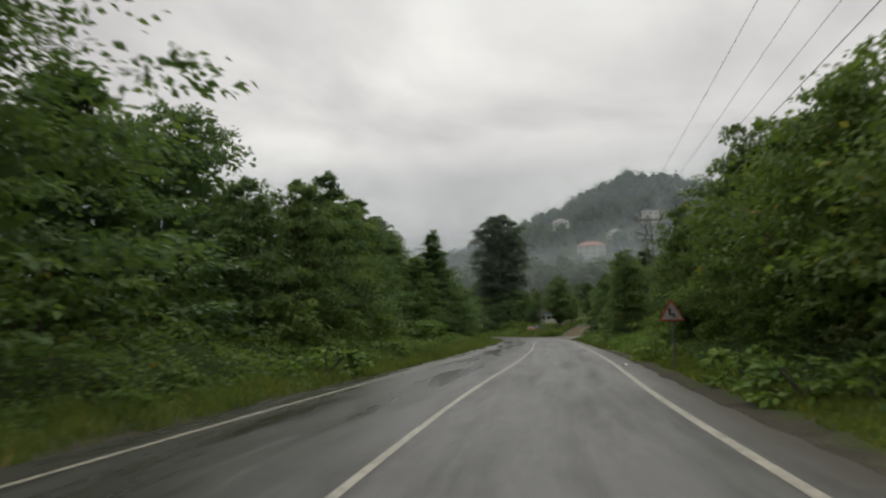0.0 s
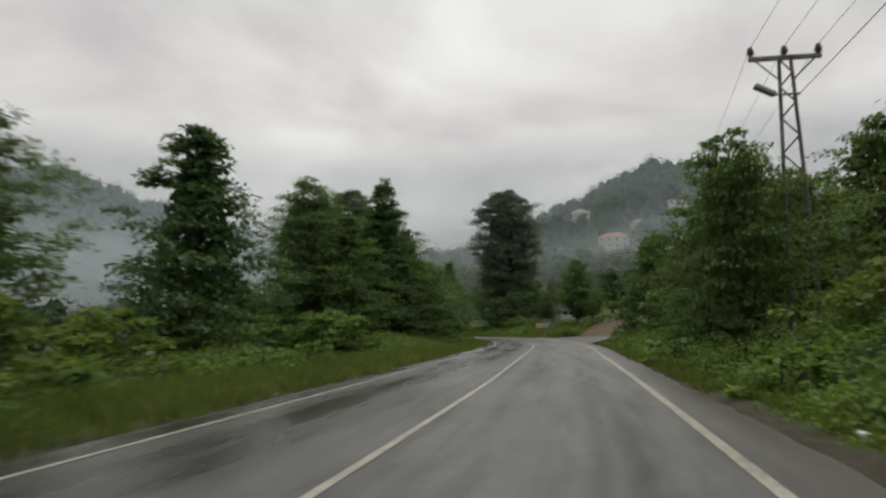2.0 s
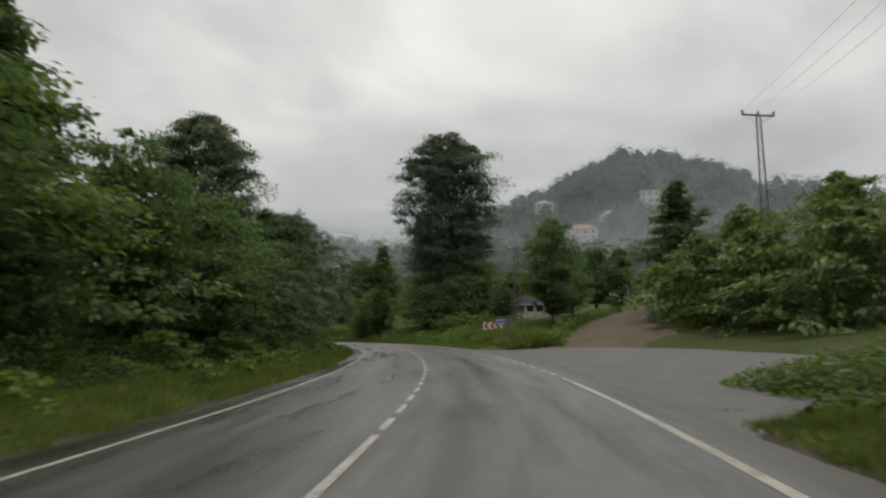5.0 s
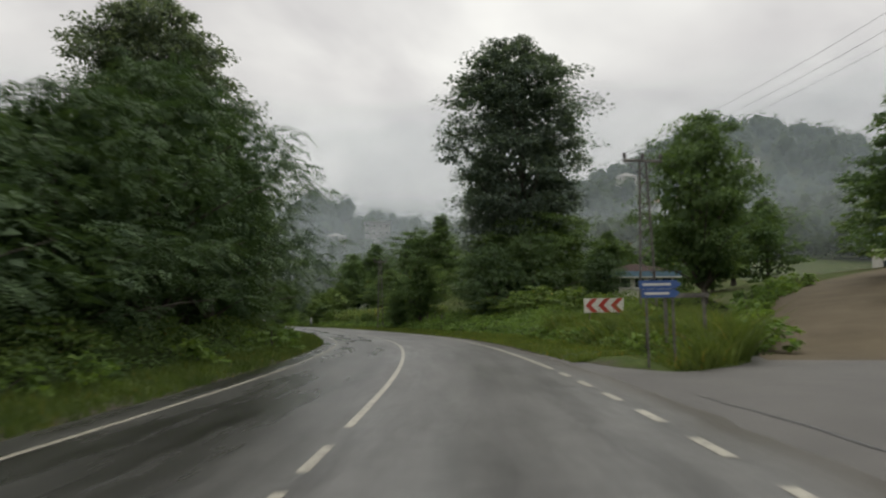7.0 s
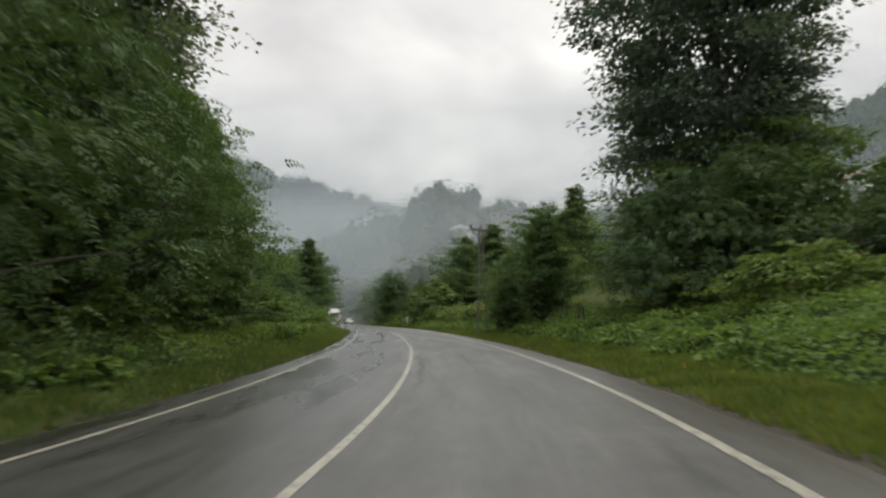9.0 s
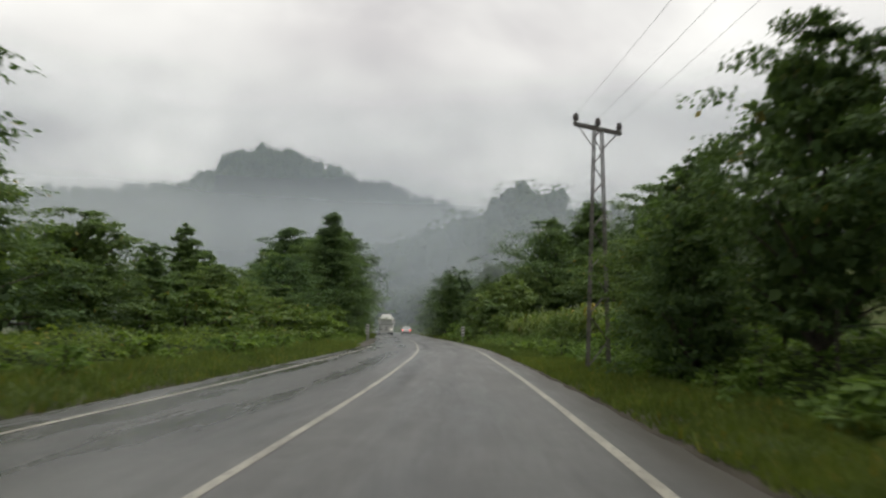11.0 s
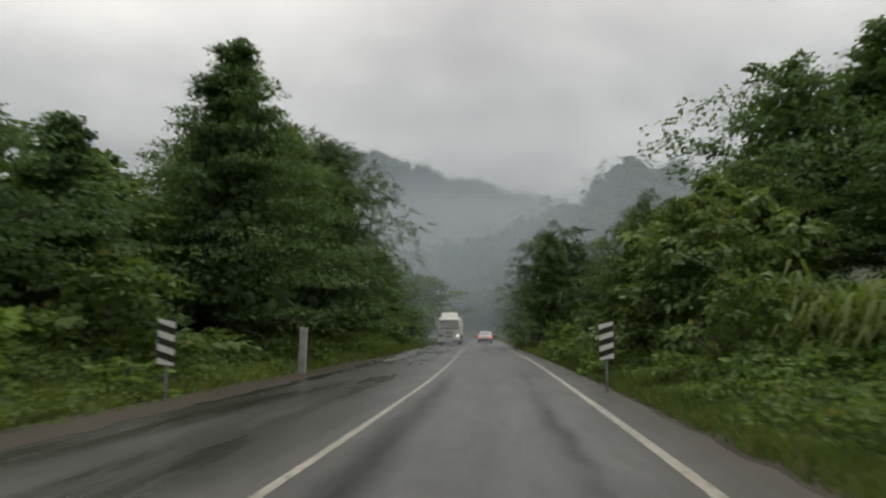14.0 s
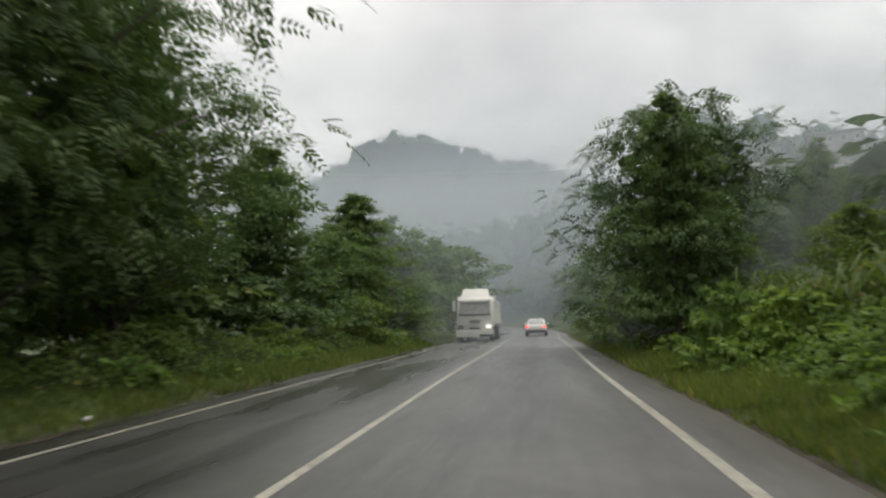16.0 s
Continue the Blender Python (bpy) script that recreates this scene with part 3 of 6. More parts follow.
def strip(name, s0, s1, lat0, lat1, z, mat, step=2.0, across=2, edge=0.0, seed=0):
    """A ribbon along the road, with ragged edges where asked."""
    n = max(2, int((s1 - s0) / step) + 1)
    s = np.linspace(s0, s1, n)
    rng = np.random.default_rng(seed)
    lat = np.linspace(0, 1, across)[None] * np.ones((n, 1))
    rag0, rag1 = rng.normal(0, edge, n) if edge else np.zeros(n), rng.normal(0, edge, n) if edge else np.zeros(n)
    a, b = np.broadcast_to(lat0, n) + rag0, np.broadcast_to(lat1, n) + rag1
    L = a[:, None] + lat * (b - a)[:, None]
    X, Y = road_xy(np.repeat(s[:, None], across, 1), L)
    zz = np.full(X.shape, z)
    uv = np.stack([lat, np.repeat(s[:, None], across, 1)], -1).reshape(-1, 2)
    f = grid_faces(n, across)[:, ::-1]
    return part(name, mesh_np(name, np.stack([X, Y, zz], -1).reshape(-1, 3), f, uv, True), mat)


road = strip("road", S0 + 5, S1 - 5, -7.3, 0.80, 0.0, M_ASPHALT, 0.7, 9, 0.035, 3)
tagged(road, "wet dark grey asphalt of a two-lane country road", "road", kind="structure")


def road_line(name, spans, lat, width, label):
    sets = []
    at, off = (0.0, 1.0), (0.0, 0.0)
    if isinstance(lat, list):  # the painter's hand: offsets along the road
        at, off = zip(*lat)
        lat = 0.0
    for a, b in spans:
        n = max(2, int((b - a) / 2.0) + 1)
        s = np.linspace(a, b, n)
        S, L = np.repeat(s[:, None], 2, 1), np.array([[lat - width / 2, lat + width / 2]]) + np.interp(s, at, off)[:, None]
        X, Y = road_xy(S, L)
        sets.append((np.stack([X, Y, np.full(X.shape, 0.005)], -1).reshape(-1, 3), grid_faces(n, 2)[:, ::-1]))
    V, F = join(sets)
    return tagged(part(name, mesh_np(name, V, F), M_LINE), label, "road marking", kind="structure")


road_line("edge_line", [(S0 + 6, 94.0)] + [(94.2 + 2.11 * k, 95.25 + 2.11 * k) for k in range(14)] + [(123.8, S1 - 6)], 0.0, 0.135, "worn white line at the road's edge, dashed past a side road")
road_line("centre_line", [(S0 + 6, 85.4)] + [(85.85 + 1.92 * k, 87.1 + 1.92 * k) for k in range(15)] + [(115.1, S1 - 6)], [(0, -3.60), (20, -3.62), (47, -3.46), (70, -3.62), (110, -3.67), (150, -3.66), (196, -3.45), (213, -3.57), (228, -3.46), (250, -3.58)], 0.108, "worn cream line down the road's middle, dashed at the junction")
road_line("edge_line", [(S0 + 6, 214.0), (243.0, S1 - 6)], -6.63, 0.095, "thin worn cream line at the far edge of the road")

# cracked tar seams and patches in our lane
rng = np.random.default_rng(5)
sets = []
for s, lat, ln, wd in [(99, 1.3, 19, 0.10), (70, -0.5, 5, 0.08)]:
    n = int(ln / 0.5) + 2
    t = np.linspace(0, 1, n)
    c = lat + np.cumsum(rng.normal(0.02, 0.06, n))
    w = wd * np.sin(np.pi * np.clip(t, 0.03, 0.97)) ** 0.5 * rng.uniform(0.5, 1.1, n)
    X, Y = road_xy(np.repeat((s + t * ln)[:, None], 2, 1), np.stack([c - w / 2, c + w / 2], 1))
    sets.append((np.stack([X, Y, np.full(X.shape, 0.0025)], -1).reshape(-1, 3), grid_faces(n, 2)[:, ::-1]))
M_TAR = plain("tar_seam", (0.030, 0.030, 0.030), 0.38, wear=0.3)
V, F = join(sets)
tagged(part("tar_seam", mesh_np("tar_seam", V, F), M_TAR), "dark uneven tar seam along the wet asphalt", "road patch", kind="structure")

n, k = 70, 6
t = np.linspace(0, 1, n)
mid = -48 - 16 * (2 * t - 1) ** 4 + 0.9 * np.sin(t * 31)
half = 14.2 * np.sin(np.pi * t) ** 0.3 + 0.8 * np.sin(t * 47 + 1)
S, L = np.repeat((8 + t * 215)[:, None], k, 1), mid[:, None] + half[:, None] * np.linspace(-1, 1, k)[None]
X, Y = road_xy(S, L)
river = part("river", mesh_np("river", np.stack([X, Y, np.full(X.shape, -1.55)], -1).reshape(-1, 3), grid_faces(n, k)[:, ::-1], np.stack([S, L], -1).reshape(-1, 2), True), M_RIVER)
tagged(river, "muddy brown river running beyond the roadside trees", "river", kind="structure")

# the junction: an apron of old asphalt, then a brown gravel side road that climbs away
n, k = 40, 12
s = np.linspace(85, 130, n)
far = np.interp(s, [85, 90, 96, 104, 112, 118, 124, 127, 130], [0.8, 4.0, 9, 12.5, 13.5, 13, 9.6, 8, 0.8])
U = np.linspace(0, 1, k)
S, L = np.repeat(s[:, None], k, 1), 0.4 + U[None] * (far - 0.4)[:, None]
X, Y = road_xy(S, L)
tagged(part("apron", mesh_np("apron", np.stack([X, Y, np.full(X.shape, -0.004)], -1).reshape(-1, 3), grid_faces(n, k)[:, ::-1], smooth_faces=True), M_OLD),
       "cracked old grey asphalt apron where a side road joins", "side road", kind="structure")
SIDE = spline(np.array([(4.6, 117.0), (3.8, 127.0), (4.6, 138.0), (6.6, 148.0), (11.0, 158.0), (19.0, 168.0)]), 10)
n, k = len(SIDE), 7
wid = wid_side = np.interp(np.linspace(0, 1, n), [0, 0.2, 0.4, 0.7, 1], [11, 9.8, 7.4, 5.0, 4.5])
U = np.linspace(-0.5, 0.5, k)
tx, ty = np.gradient(SIDE[:, 0]), np.gradient(SIDE[:, 1])
tn = np.hypot(tx, ty)
rag = np.random.default_rng(8).normal(0, 0.04, (n, 2))
X, Y = SIDE[:, :1] + (ty / tn * wid)[:, None] * U, SIDE[:, 1:] - (tx / tn * wid)[:, None] * U
X[:, 0] += rag[:, 0]
X[:, -1] += rag[:, 1]
Z = np.maximum(ground_z(X, Y), -0.06) + 0.12
lift = smooth(SIDE[:, 1], 124.5, 131)[:, None]
Z = Z * lift - 0.03 * (1 - lift)
tagged(part("side_road", mesh_np("side_road", np.stack([X, Y, Z], -1).reshape(-1, 3), grid_faces(n, k)[:, ::-1], smooth_faces=True), M_DIRT),
       "wet brown gravel side road climbing to the village", "side road", kind="structure")
# the grassy tongue between the road and the side road
n, k = 44, 12
s, U = np.linspace(122.2, 142, n), np.linspace(0, 1, k)
inner, outer = np.interp(s, [122.2, 124, 128, 142], [2.5, 1.6, 0.9, 0.9]), np.interp(s, [122.2, 124, 125.3, 130, 135, 142], [2.7, 4.6, 5.6, 7.7, 9.4, 11.0])
ISLAND = (s, inner, outer)
S, L = np.repeat(s[:, None], k, 1), inner[:, None] + U[None] * (outer - inner)[:, None]
X, Y = road_xy(S, L)
hump = np.sin(np.pi * U)[None] ** 0.5 * smooth(s, 122.2, 124.5)[:, None]
Z = np.maximum(ground_z(X, Y) * smooth(S, 127, 131), 0) * hump + 0.22 * hump - 0.02
tagged(part("island", mesh_np("island", np.stack([X, Y, Z], -1).reshape(-1, 3), grid_faces(n, k)[:, ::-1], np.stack([np.repeat(U[None], n, 0) + 0.15, S], -1).reshape(-1, 2), True), M_VERGE),
       "raised tongue of turf between the road and the side road", "verge", kind="structure")
# the widened paved edge on the far side
mud = strip("mud_strip", 208, 250, np.interp(np.linspace(208, 250, 61), [208, 218, 240, 250], [-7.25, -8.1, -8.1, -7.25]), np.interp(np.linspace(208, 250, 61), [208, 216, 242, 250], [-7.2, -6.92, -6.92, -7.2]), 0.006, M_WETOLD, 0.7, 5, 0.06, 6)
tagged(mud, "bare wet brown mud strip beside the asphalt", "mud strip", kind="structure")



def verge_z(s, lat):
    """Height of the trodden verge strip beside the asphalt."""
    a = np.where(lat > 0, lat - 0.72, np.interp(s, [212, 218, 240, 246], [-7.2, -7.95, -7.95, -7.2]) - lat)
    lump = 0.035 * np.sin(s * 1.9 + lat * 3) * np.sin(s * 0.7 - lat * 2.3) + 0.02 * np.sin(s * 5.3 + lat * 4.7)
    return -0.02 + 0.17 * smooth(a, 0.1, 2.4) + lump * smooth(a, 0.1, 0.6) - 0.4 * smooth(a, 2.9, 3.4)


for s0, s1, l0, sg in ((-20, 86, 0.70, 1), (126, 330, 0.70, 1), (-20, 330, -7.18, -1)):
    n, k = int((s1 - s0) / 0.5), 16
    rng = np.random.default_rng(int(s1))
    s, U = np.linspace(s0, s1, n), np.linspace(0, 1, k) ** 1.4
    edge = np.interp(s, [212, 218, 240, 246], [0, 0.75, 0.75, 0]) if sg < 0 else 0 * s
    S, L = np.repeat(s[:, None], k, 1), l0 + sg * (U[None] * 3.4 + edge[:, None])
    X, Y = road_xy(S, L)
    uv = np.stack([np.repeat(U[None], n, 0), S], -1).reshape(-1, 2)
    f = grid_faces(n, k)
    tagged(part("verge", mesh_np("verge", np.stack([X, Y, verge_z(S, L)], -1).reshape(-1, 3), f[:, ::-1] if sg > 0 else f, uv, True), M_VERGE),
           "trodden verge of grass and brown mud beside the asphalt", "verge", kind="structure")


# ------------------------------------------------------------- plants
def envelope(kind, u):
    if kind == "cone":
        return np.clip((u + 0.04) / 0.14, 0, 1) ** 0.6 * np.clip(1 - u, 0, 1) ** 0.85 * 1.18 + 0.03
    if kind == "oval":
        return np.sin(np.pi * np.clip(u, 0, 1) ** 0.85) ** 0.55
    if kind == "broad":
        return np.clip(u / 0.45, 0, 1) ** 0.7 * np.clip((1 - u) / 0.38, 0, 1) ** 0.5
    if kind == "tower":
        return np.interp(u, [0, 0.12, 0.35, 0.6, 0.8, 0.92, 1], [0.6, 0.8, 0.96, 1, 0.82, 0.62, 0.25])
    return np.clip((1 - u ** 2), 0, 1) ** 0.5  # dome


def crown(rng, H, R, low, kind, clumps, per, leaf, fronds=False, spread=0.38, core=True, flat=0.52):
    """Clumps of leaves in an uneven envelope. Returns verts, tris and clump centres."""
    u = rng.uniform(0, 1, clumps) ** 0.9
    a = rng.uniform(0, 2 * np.pi, clumps)
    lob = 1 + 0.24 * np.sin(a * 2 + u * 3 + rng.uniform(0, 6)) + 0.18 * np.sin(a * 3 + u * 9 + rng.uniform(0, 6)) + 0.10 * np.sin(a * 5 - u * 16 + rng.uniform(0, 6))
    rr = R * envelope(kind, u) * lob * (0.36 + 0.64 * rng.uniform(0, 1, clumps) ** 0.45)
    rr = np.minimum(rr * np.clip(rng.normal(1, 0.15, clumps), 0.6, 1.4), R * (envelope(kind, u) * 1.3 + 0.05))
    C = np.stack([rr * np.cos(a), rr * np.sin(a), low + u * (H - low) * 0.97 - 0.12 * rr + rng.normal(0, 0.02 * H, clumps)], 1)
    size = R * 0.26 * rng.uniform(0.55, 1.25, clumps) * (0.34 + 0.66 * np.clip(envelope(kind, u), 0, 1))
    d = sphere_dirs(rng, clumps * per)
    d[:, 2] = np.abs(d[:, 2]) * 0.9 - 0.25
    c, sz = np.repeat(C, per, 0), np.repeat(size, per)
    out = c.copy()
    out[:, 2] = 0
    out /= np.linalg.norm(out, axis=1)[:, None] + 1e-6
    d = d + out * 0.35
    p = c + d * (sz * rng.uniform(0.35, 1.1, len(sz)))[:, None] * np.array([1.2, 1.2, flat])
    nrm = d * 0.6 + np.array([0, 0, 0.85]) + rng.normal(0, spread, p.shape)
    tip = d * 0.7 + out * 0.5 + np.array([0, 0, -0.45]) + rng.normal(0, 0.5, p.shape)
    if not fronds:
        ln = leaf * rng.uniform(0.65, 1.35, len(p))
        sets = [leaves(p, tip, nrm, ln, ln * 0.62)]
    else:
        # a frond: leaflets in pairs along an arching stalk
        tip /= np.linalg.norm(tip, axis=1)[:, None]
        nrm -= tip * (nrm * tip).sum(1)[:, None]
        nrm /= np.linalg.norm(nrm, axis=1)[:, None]
        side = np.cross(tip, nrm)
        sets = []
        FL = leaf * rng.uniform(0.7, 1.3, len(p))
        for k in range(5):
            f = (k + 0.6) / 5
            at = p + tip * (FL * f)[:, None] + np.array([0, 0, -0.32]) * (FL * f * f)[:, None]
            for sgn in (-1, 1):
                dirn = side * sgn + tip * 0.55 + np.array([0, 0, -0.25])
                ll = FL * (0.36 - 0.16 * f)
                sets.append(leaves(at, dirn, nrm + rng.normal(0, 0.15, p.shape), ll, ll * 0.42))
    if core:
        m = int(clumps * 13)
        u = rng.uniform(0.04, 0.9, m)
        a = rng.uniform(0, 2 * np.pi, m)
        rr = R * envelope(kind, u) * 0.62 * np.sqrt(rng.uniform(0, 1, m))
        q = np.stack([rr * np.cos(a), rr * np.sin(a), low + u * (H - low) * 0.92], 1)
        dd = sphere_dirs(rng, m)
        ln = np.full(m, min(R * 0.125, 0.5)) * rng.uniform(0.6, 1.2, m)
        sets.append(leaves(q, dd, sphere_dirs(rng, m), ln, ln * 0.8))
    V, F = join(sets)
    return V, F, C


def trunk_and_limbs(rng, H, r, C, limbs, lean=0.04):
    n = 9
    t = np.linspace(0, 1, n)
    wob = np.cumsum(rng.normal(0, lean * H / n, (n, 2)), 0) * t[:, None]
    pts = np.stack([wob[:, 0], wob[:, 1], t * H * 0.9], 1)
    pts[0, 2] = -0.4
    rad = r * (1 - t) ** 0.8 + 0.02
    rad[0] *= 1.5
    paths = [(pts, rad)]
    for c in C[rng.permutation(len(C))[:limbs]]:
        z0 = max(0.12 * H, c[2] * 0.72 - 0.4)
        k = min(n - 1, int(z0 / (H * 0.9) * (n - 1)))
        p0 = pts[k]
        u = np.linspace(0, 1, 5)[:, None]
        mid = (p0 + c) / 2 + np.array([0, 0, 0.12 * np.linalg.norm(c - p0)])
        paths.append(((1 - u) ** 2 * p0 + 2 * u * (1 - u) * mid + u ** 2 * c, np.linspace(rad[k] * 0.5, 0.015, 5)))
    return tubes(paths, 7)


# name, height, radius, lowest leaves, form, clumps, leaves a clump, leaf length, fronds, material, trunk, limbs, label
KINDS = {
    "alder": ("alder_tree", 10, 3.4, 1.1, "cone", 165, 80, 0.20, False, M_ALDER, 0.16, 16, "dark green conical alder tree on the road's verge"),
    "round": ("roadside_tree", 10, 3.6, 1.7, "oval", 160, 80, 0.21, False, M_OLIVE, 0.18, 18, "leafy green roadside tree with a rounded crown"),
    "broad": ("broad_tree", 10, 4.4, 1.5, "broad", 165, 80, 0.22, False, M_ALDER, 0.2, 20, "wide dark green broadleaf tree with open limbs"),
    "walnut": ("walnut_tree", 10, 4.2, 0.7, "oval", 120, 15, 0.62, True, M_FROND, 0.18, 18, "green walnut tree with drooping feathered leaves"),
    "giant": ("giant_plane_tree", 30, 7.0, 5.0, "tower", 420, 150, 0.36, False, M_GIANT, 0.55, 34, "very tall dark plane tree standing over the bend"),
    "tall": ("tall_tree", 14, 4.6, 2.4, "oval", 300, 110, 0.17, False, M_ALDER, 0.24, 24, "tall dark green broadleaf tree over the verge"),
    "tallwalnut": ("tall_walnut_tree", 13, 4.8, 2.2, "oval", 190, 15, 0.66, True, M_FROND, 0.24, 22, "tall walnut tree with drooping feathered leaves"),
    "talalder": ("tall_alder_tree", 14, 4.2, 1.6, "cone", 300, 110, 0.17, False, M_ALDER, 0.22, 22, "tall conical alder tree with a ragged outline"),
    "backalder": ("alder_tree", 10, 3.4, 0.4, "cone", 80, 40, 0.38, False, M_ALDER, 0.16, 6, "dark green alder tree in the woods behind the verge"),
    "backround": ("woodland_tree", 10, 3.8, 1.0, "oval", 80, 42, 0.40, False, M_OLIVE, 0.18, 6, "rounded green tree in the woods behind the verge"),
    "backbroad": ("broad_tree", 10, 4.4, 1.2, "broad", 84, 42, 0.40, False, M_ALDER, 0.2, 8, "broadleaf tree in the woods behind the verge"),
    "bush": ("bush", 3, 2.0, 0.0, "dome", 46, 46, 0.20, False, M_BRAMBLE, 0.05, 6, "rounded green bush beside the road"),
    "lush": ("leafy_shrub", 3, 1.7, 0.0, "dome", 40, 50, 0.24, False, M_LUSH, 0.04, 6, "bright green leafy shrub on the verge"),
    "vine": ("vine_thicket", 5, 2.8, 0.0, "dome", 70, 46, 0.34, False, M_VINE, 0.07, 8, "thicket hung with large-leaved vines"),
}
KINDS["hazel"] = ("hazel_tree", 6, 2.6, 0.9, "oval", 120, 64, 0.17, False, M_BRAMBLE, 0.09, 14, "leafy yellowish green hazel tree beside the road")
KINDS["weed"] = ("weed_clump", 1.2, 0.75, 0.0, "dome", 16, 16, 0.20, False, M_LUSH, 0.015, 5, "clump of leafy green weeds on the verge")
PROTOS = {}


def plant(kind, s, lat, h, wide=1.0, xy=None, sink=0.1):
    """A plant of that kind at s, lat; h is its full height."""
    name, H, R, low, form, clumps, per, leaf, fronds, mat, r, limbs, label = KINDS[kind]
    x, y = xy or (float(v) for v in road_xy(s, lat))
    seq = PROTOS.setdefault(kind, [[], 0])
    variants = 1 if kind == "giant" else 3
    i = seq[1] % variants
    seq[1] += 1
    rnd = np.random.default_rng(int(abs(x * 13 + y * 7)) + 11)
    f = h / H
    size = Matrix.Diagonal((f * wide, f * wide, f, 1))
    m = pose(x, y, gz(x, y) - sink, 0, 0, float(rnd.uniform(0, 360))) @ size
    if len(seq[0]) <= i:
        rng = np.random.default_rng(101 + 17 * i + len(kind) * 5)
        V, F, C = crown(rng, H, R, low, form, clumps, per, leaf, fronds, flat=0.85 if kind == "giant" else 0.6)
        e = thing(name, m, label, "weed" if kind == "weed" else "bush" if kind in ("bush", "lush", "vine") else "tree", "plants along the road")
        tv, tf = trunk_and_limbs(rng, H, r, C, limbs)
        part("trunk" if e["category"] == "tree" else "stem", mesh_np("trunk", tv, tf, smooth_faces=True), M_BARK, e)
        part("crown", mesh_np("crown", V, F), mat, e)
        seq[0].append(e)
        return e
    proto = seq[0][i]
    return copy_thing(proto, m @ Matrix.Diagonal((*proto.scale, 1)).inverted())


def spread_rows(rows):
    for kind, s, lat, h, wide in rows:
        plant(kind, s, lat, h, wide)


LEFT_TREES = [  # kind, s, lat, height, width
    ("talalder", 9.5, -14.5, 16, 1.1), ("tall", 3, -14, 13, 1.0), ("alder", 19, -17, 10, 1.3), ("broad", 27.4, -18.5, 11.5, 0.85), ("round", 27.5, -12.4, 7.8, 0.75), ("alder", 31.5, -12.6, 9.0, 0.8), ("round", 34, -13, 8.6, 0.75), ("alder", 37.6, -12.8, 8.8, 0.85), ("round", 41.5, -13.4, 6.4, 0.75), ("round", 24, -13.2, 7.2, 0.75),
    ("alder", 58.4, -17.5, 10.8, 1.0), ("tall", 83, -20.8, 13.8, 0.85), ("alder", 80, -17, 10, 1.0), ("round", 90, -17.5, 11, 1.0),
    ("talalder", 87.4, -15.6, 13.8, 1.0), ("round", 92, -15, 8.5, 1.2), ("alder", 94, -14.6, 10.6, 1.0), ("broad", 100, -13.5, 8, 0.9), ("round", 106, -12.5, 7, 1.0),
    ("walnut", 111, -12.5, 5.8, 1.4), ("walnut", 118, -12, 5.6, 1.5), ("round", 115, -16, 8, 1.2), ("tallwalnut", 125, -12.4, 7.6, 1.3), ("tallwalnut", 132, -12.4, 10.6, 1.1),
    ("tallwalnut", 139, -12.0, 11.4, 0.95), ("talalder", 146, -14.5, 13, 1.2), ("tallwalnut", 148, -12.8, 10.6, 1.0), ("tallwalnut", 156, -13.7, 11, 1.0), ("talalder", 152, -18, 14, 1.2),
    ("tall", 162, -14.7, 12.2, 0.9), ("tall", 167.5, -14.4, 12, 0.9), ("talalder", 173, -14, 12, 1.05), ("round", 177.5, -14.2, 9.8, 0.9), ("round", 186, -18, 7, 1.2), ("alder", 192, -20, 8, 1.2), ("round", 198, -19, 6.5, 1.3),
    ("alder", 204, -18, 5.5, 1.3), ("round", 209, -16, 4.8, 1.3), ("alder", 214, -17, 5.2, 1.2), ("round", 219, -14, 4.4, 1.3), ("broad", 226, -15, 7.2, 1.0), ("alder", 231, -14.5, 7.8, 1.1), ("alder", 215.5, -19.8, 8.2, 0.9),
    ("talalder", 237.5, -11.8, 12.8, 1.0), ("tall", 242.5, -12.9, 11.6, 1.0), ("tallwalnut", 248, -11.8, 12.2, 1.05), ("tallwalnut", 254, -12.2, 13.4, 0.95), ("tall", 260.5, -13.6, 12, 0.85), ("tall", 250, -17.5, 13, 1.0),
    # second row in the woods, added to keep sky light out of the hollows
    ("backround", 108, -18, 8, 1.3), ("backalder", 121, -17, 7, 1.5), ("backround", 128, -18, 8.5, 1.3), ("backalder", 135, -17, 9, 1.4), ("backround", 142, -18, 9, 1.3), ("backalder", 158, -19, 9, 1.4),
    ("backround", 233, -17, 8, 1.3), ("backalder", 240, -18.5, 9, 1.4), ("backround", 246, -17, 9, 1.3), ("backalder", 256, -17.5, 9, 1.4), ("backround", 263, -17, 9, 1.3), ("backalder", 268, -18, 9, 1.3),
    ("alder", 270, -13, 9, 1.2), ("round", 280, -12.5, 7, 1.1), ("alder", 284, -12.6, 9.5, 1.2), ("backalder", 291, -12, 9, 1.1), ("backbroad", 302, -13, 10, 1.0), ("backalder", 315, -12.5, 10, 1.2), ("backbroad", 328, -12, 11, 1.1)]
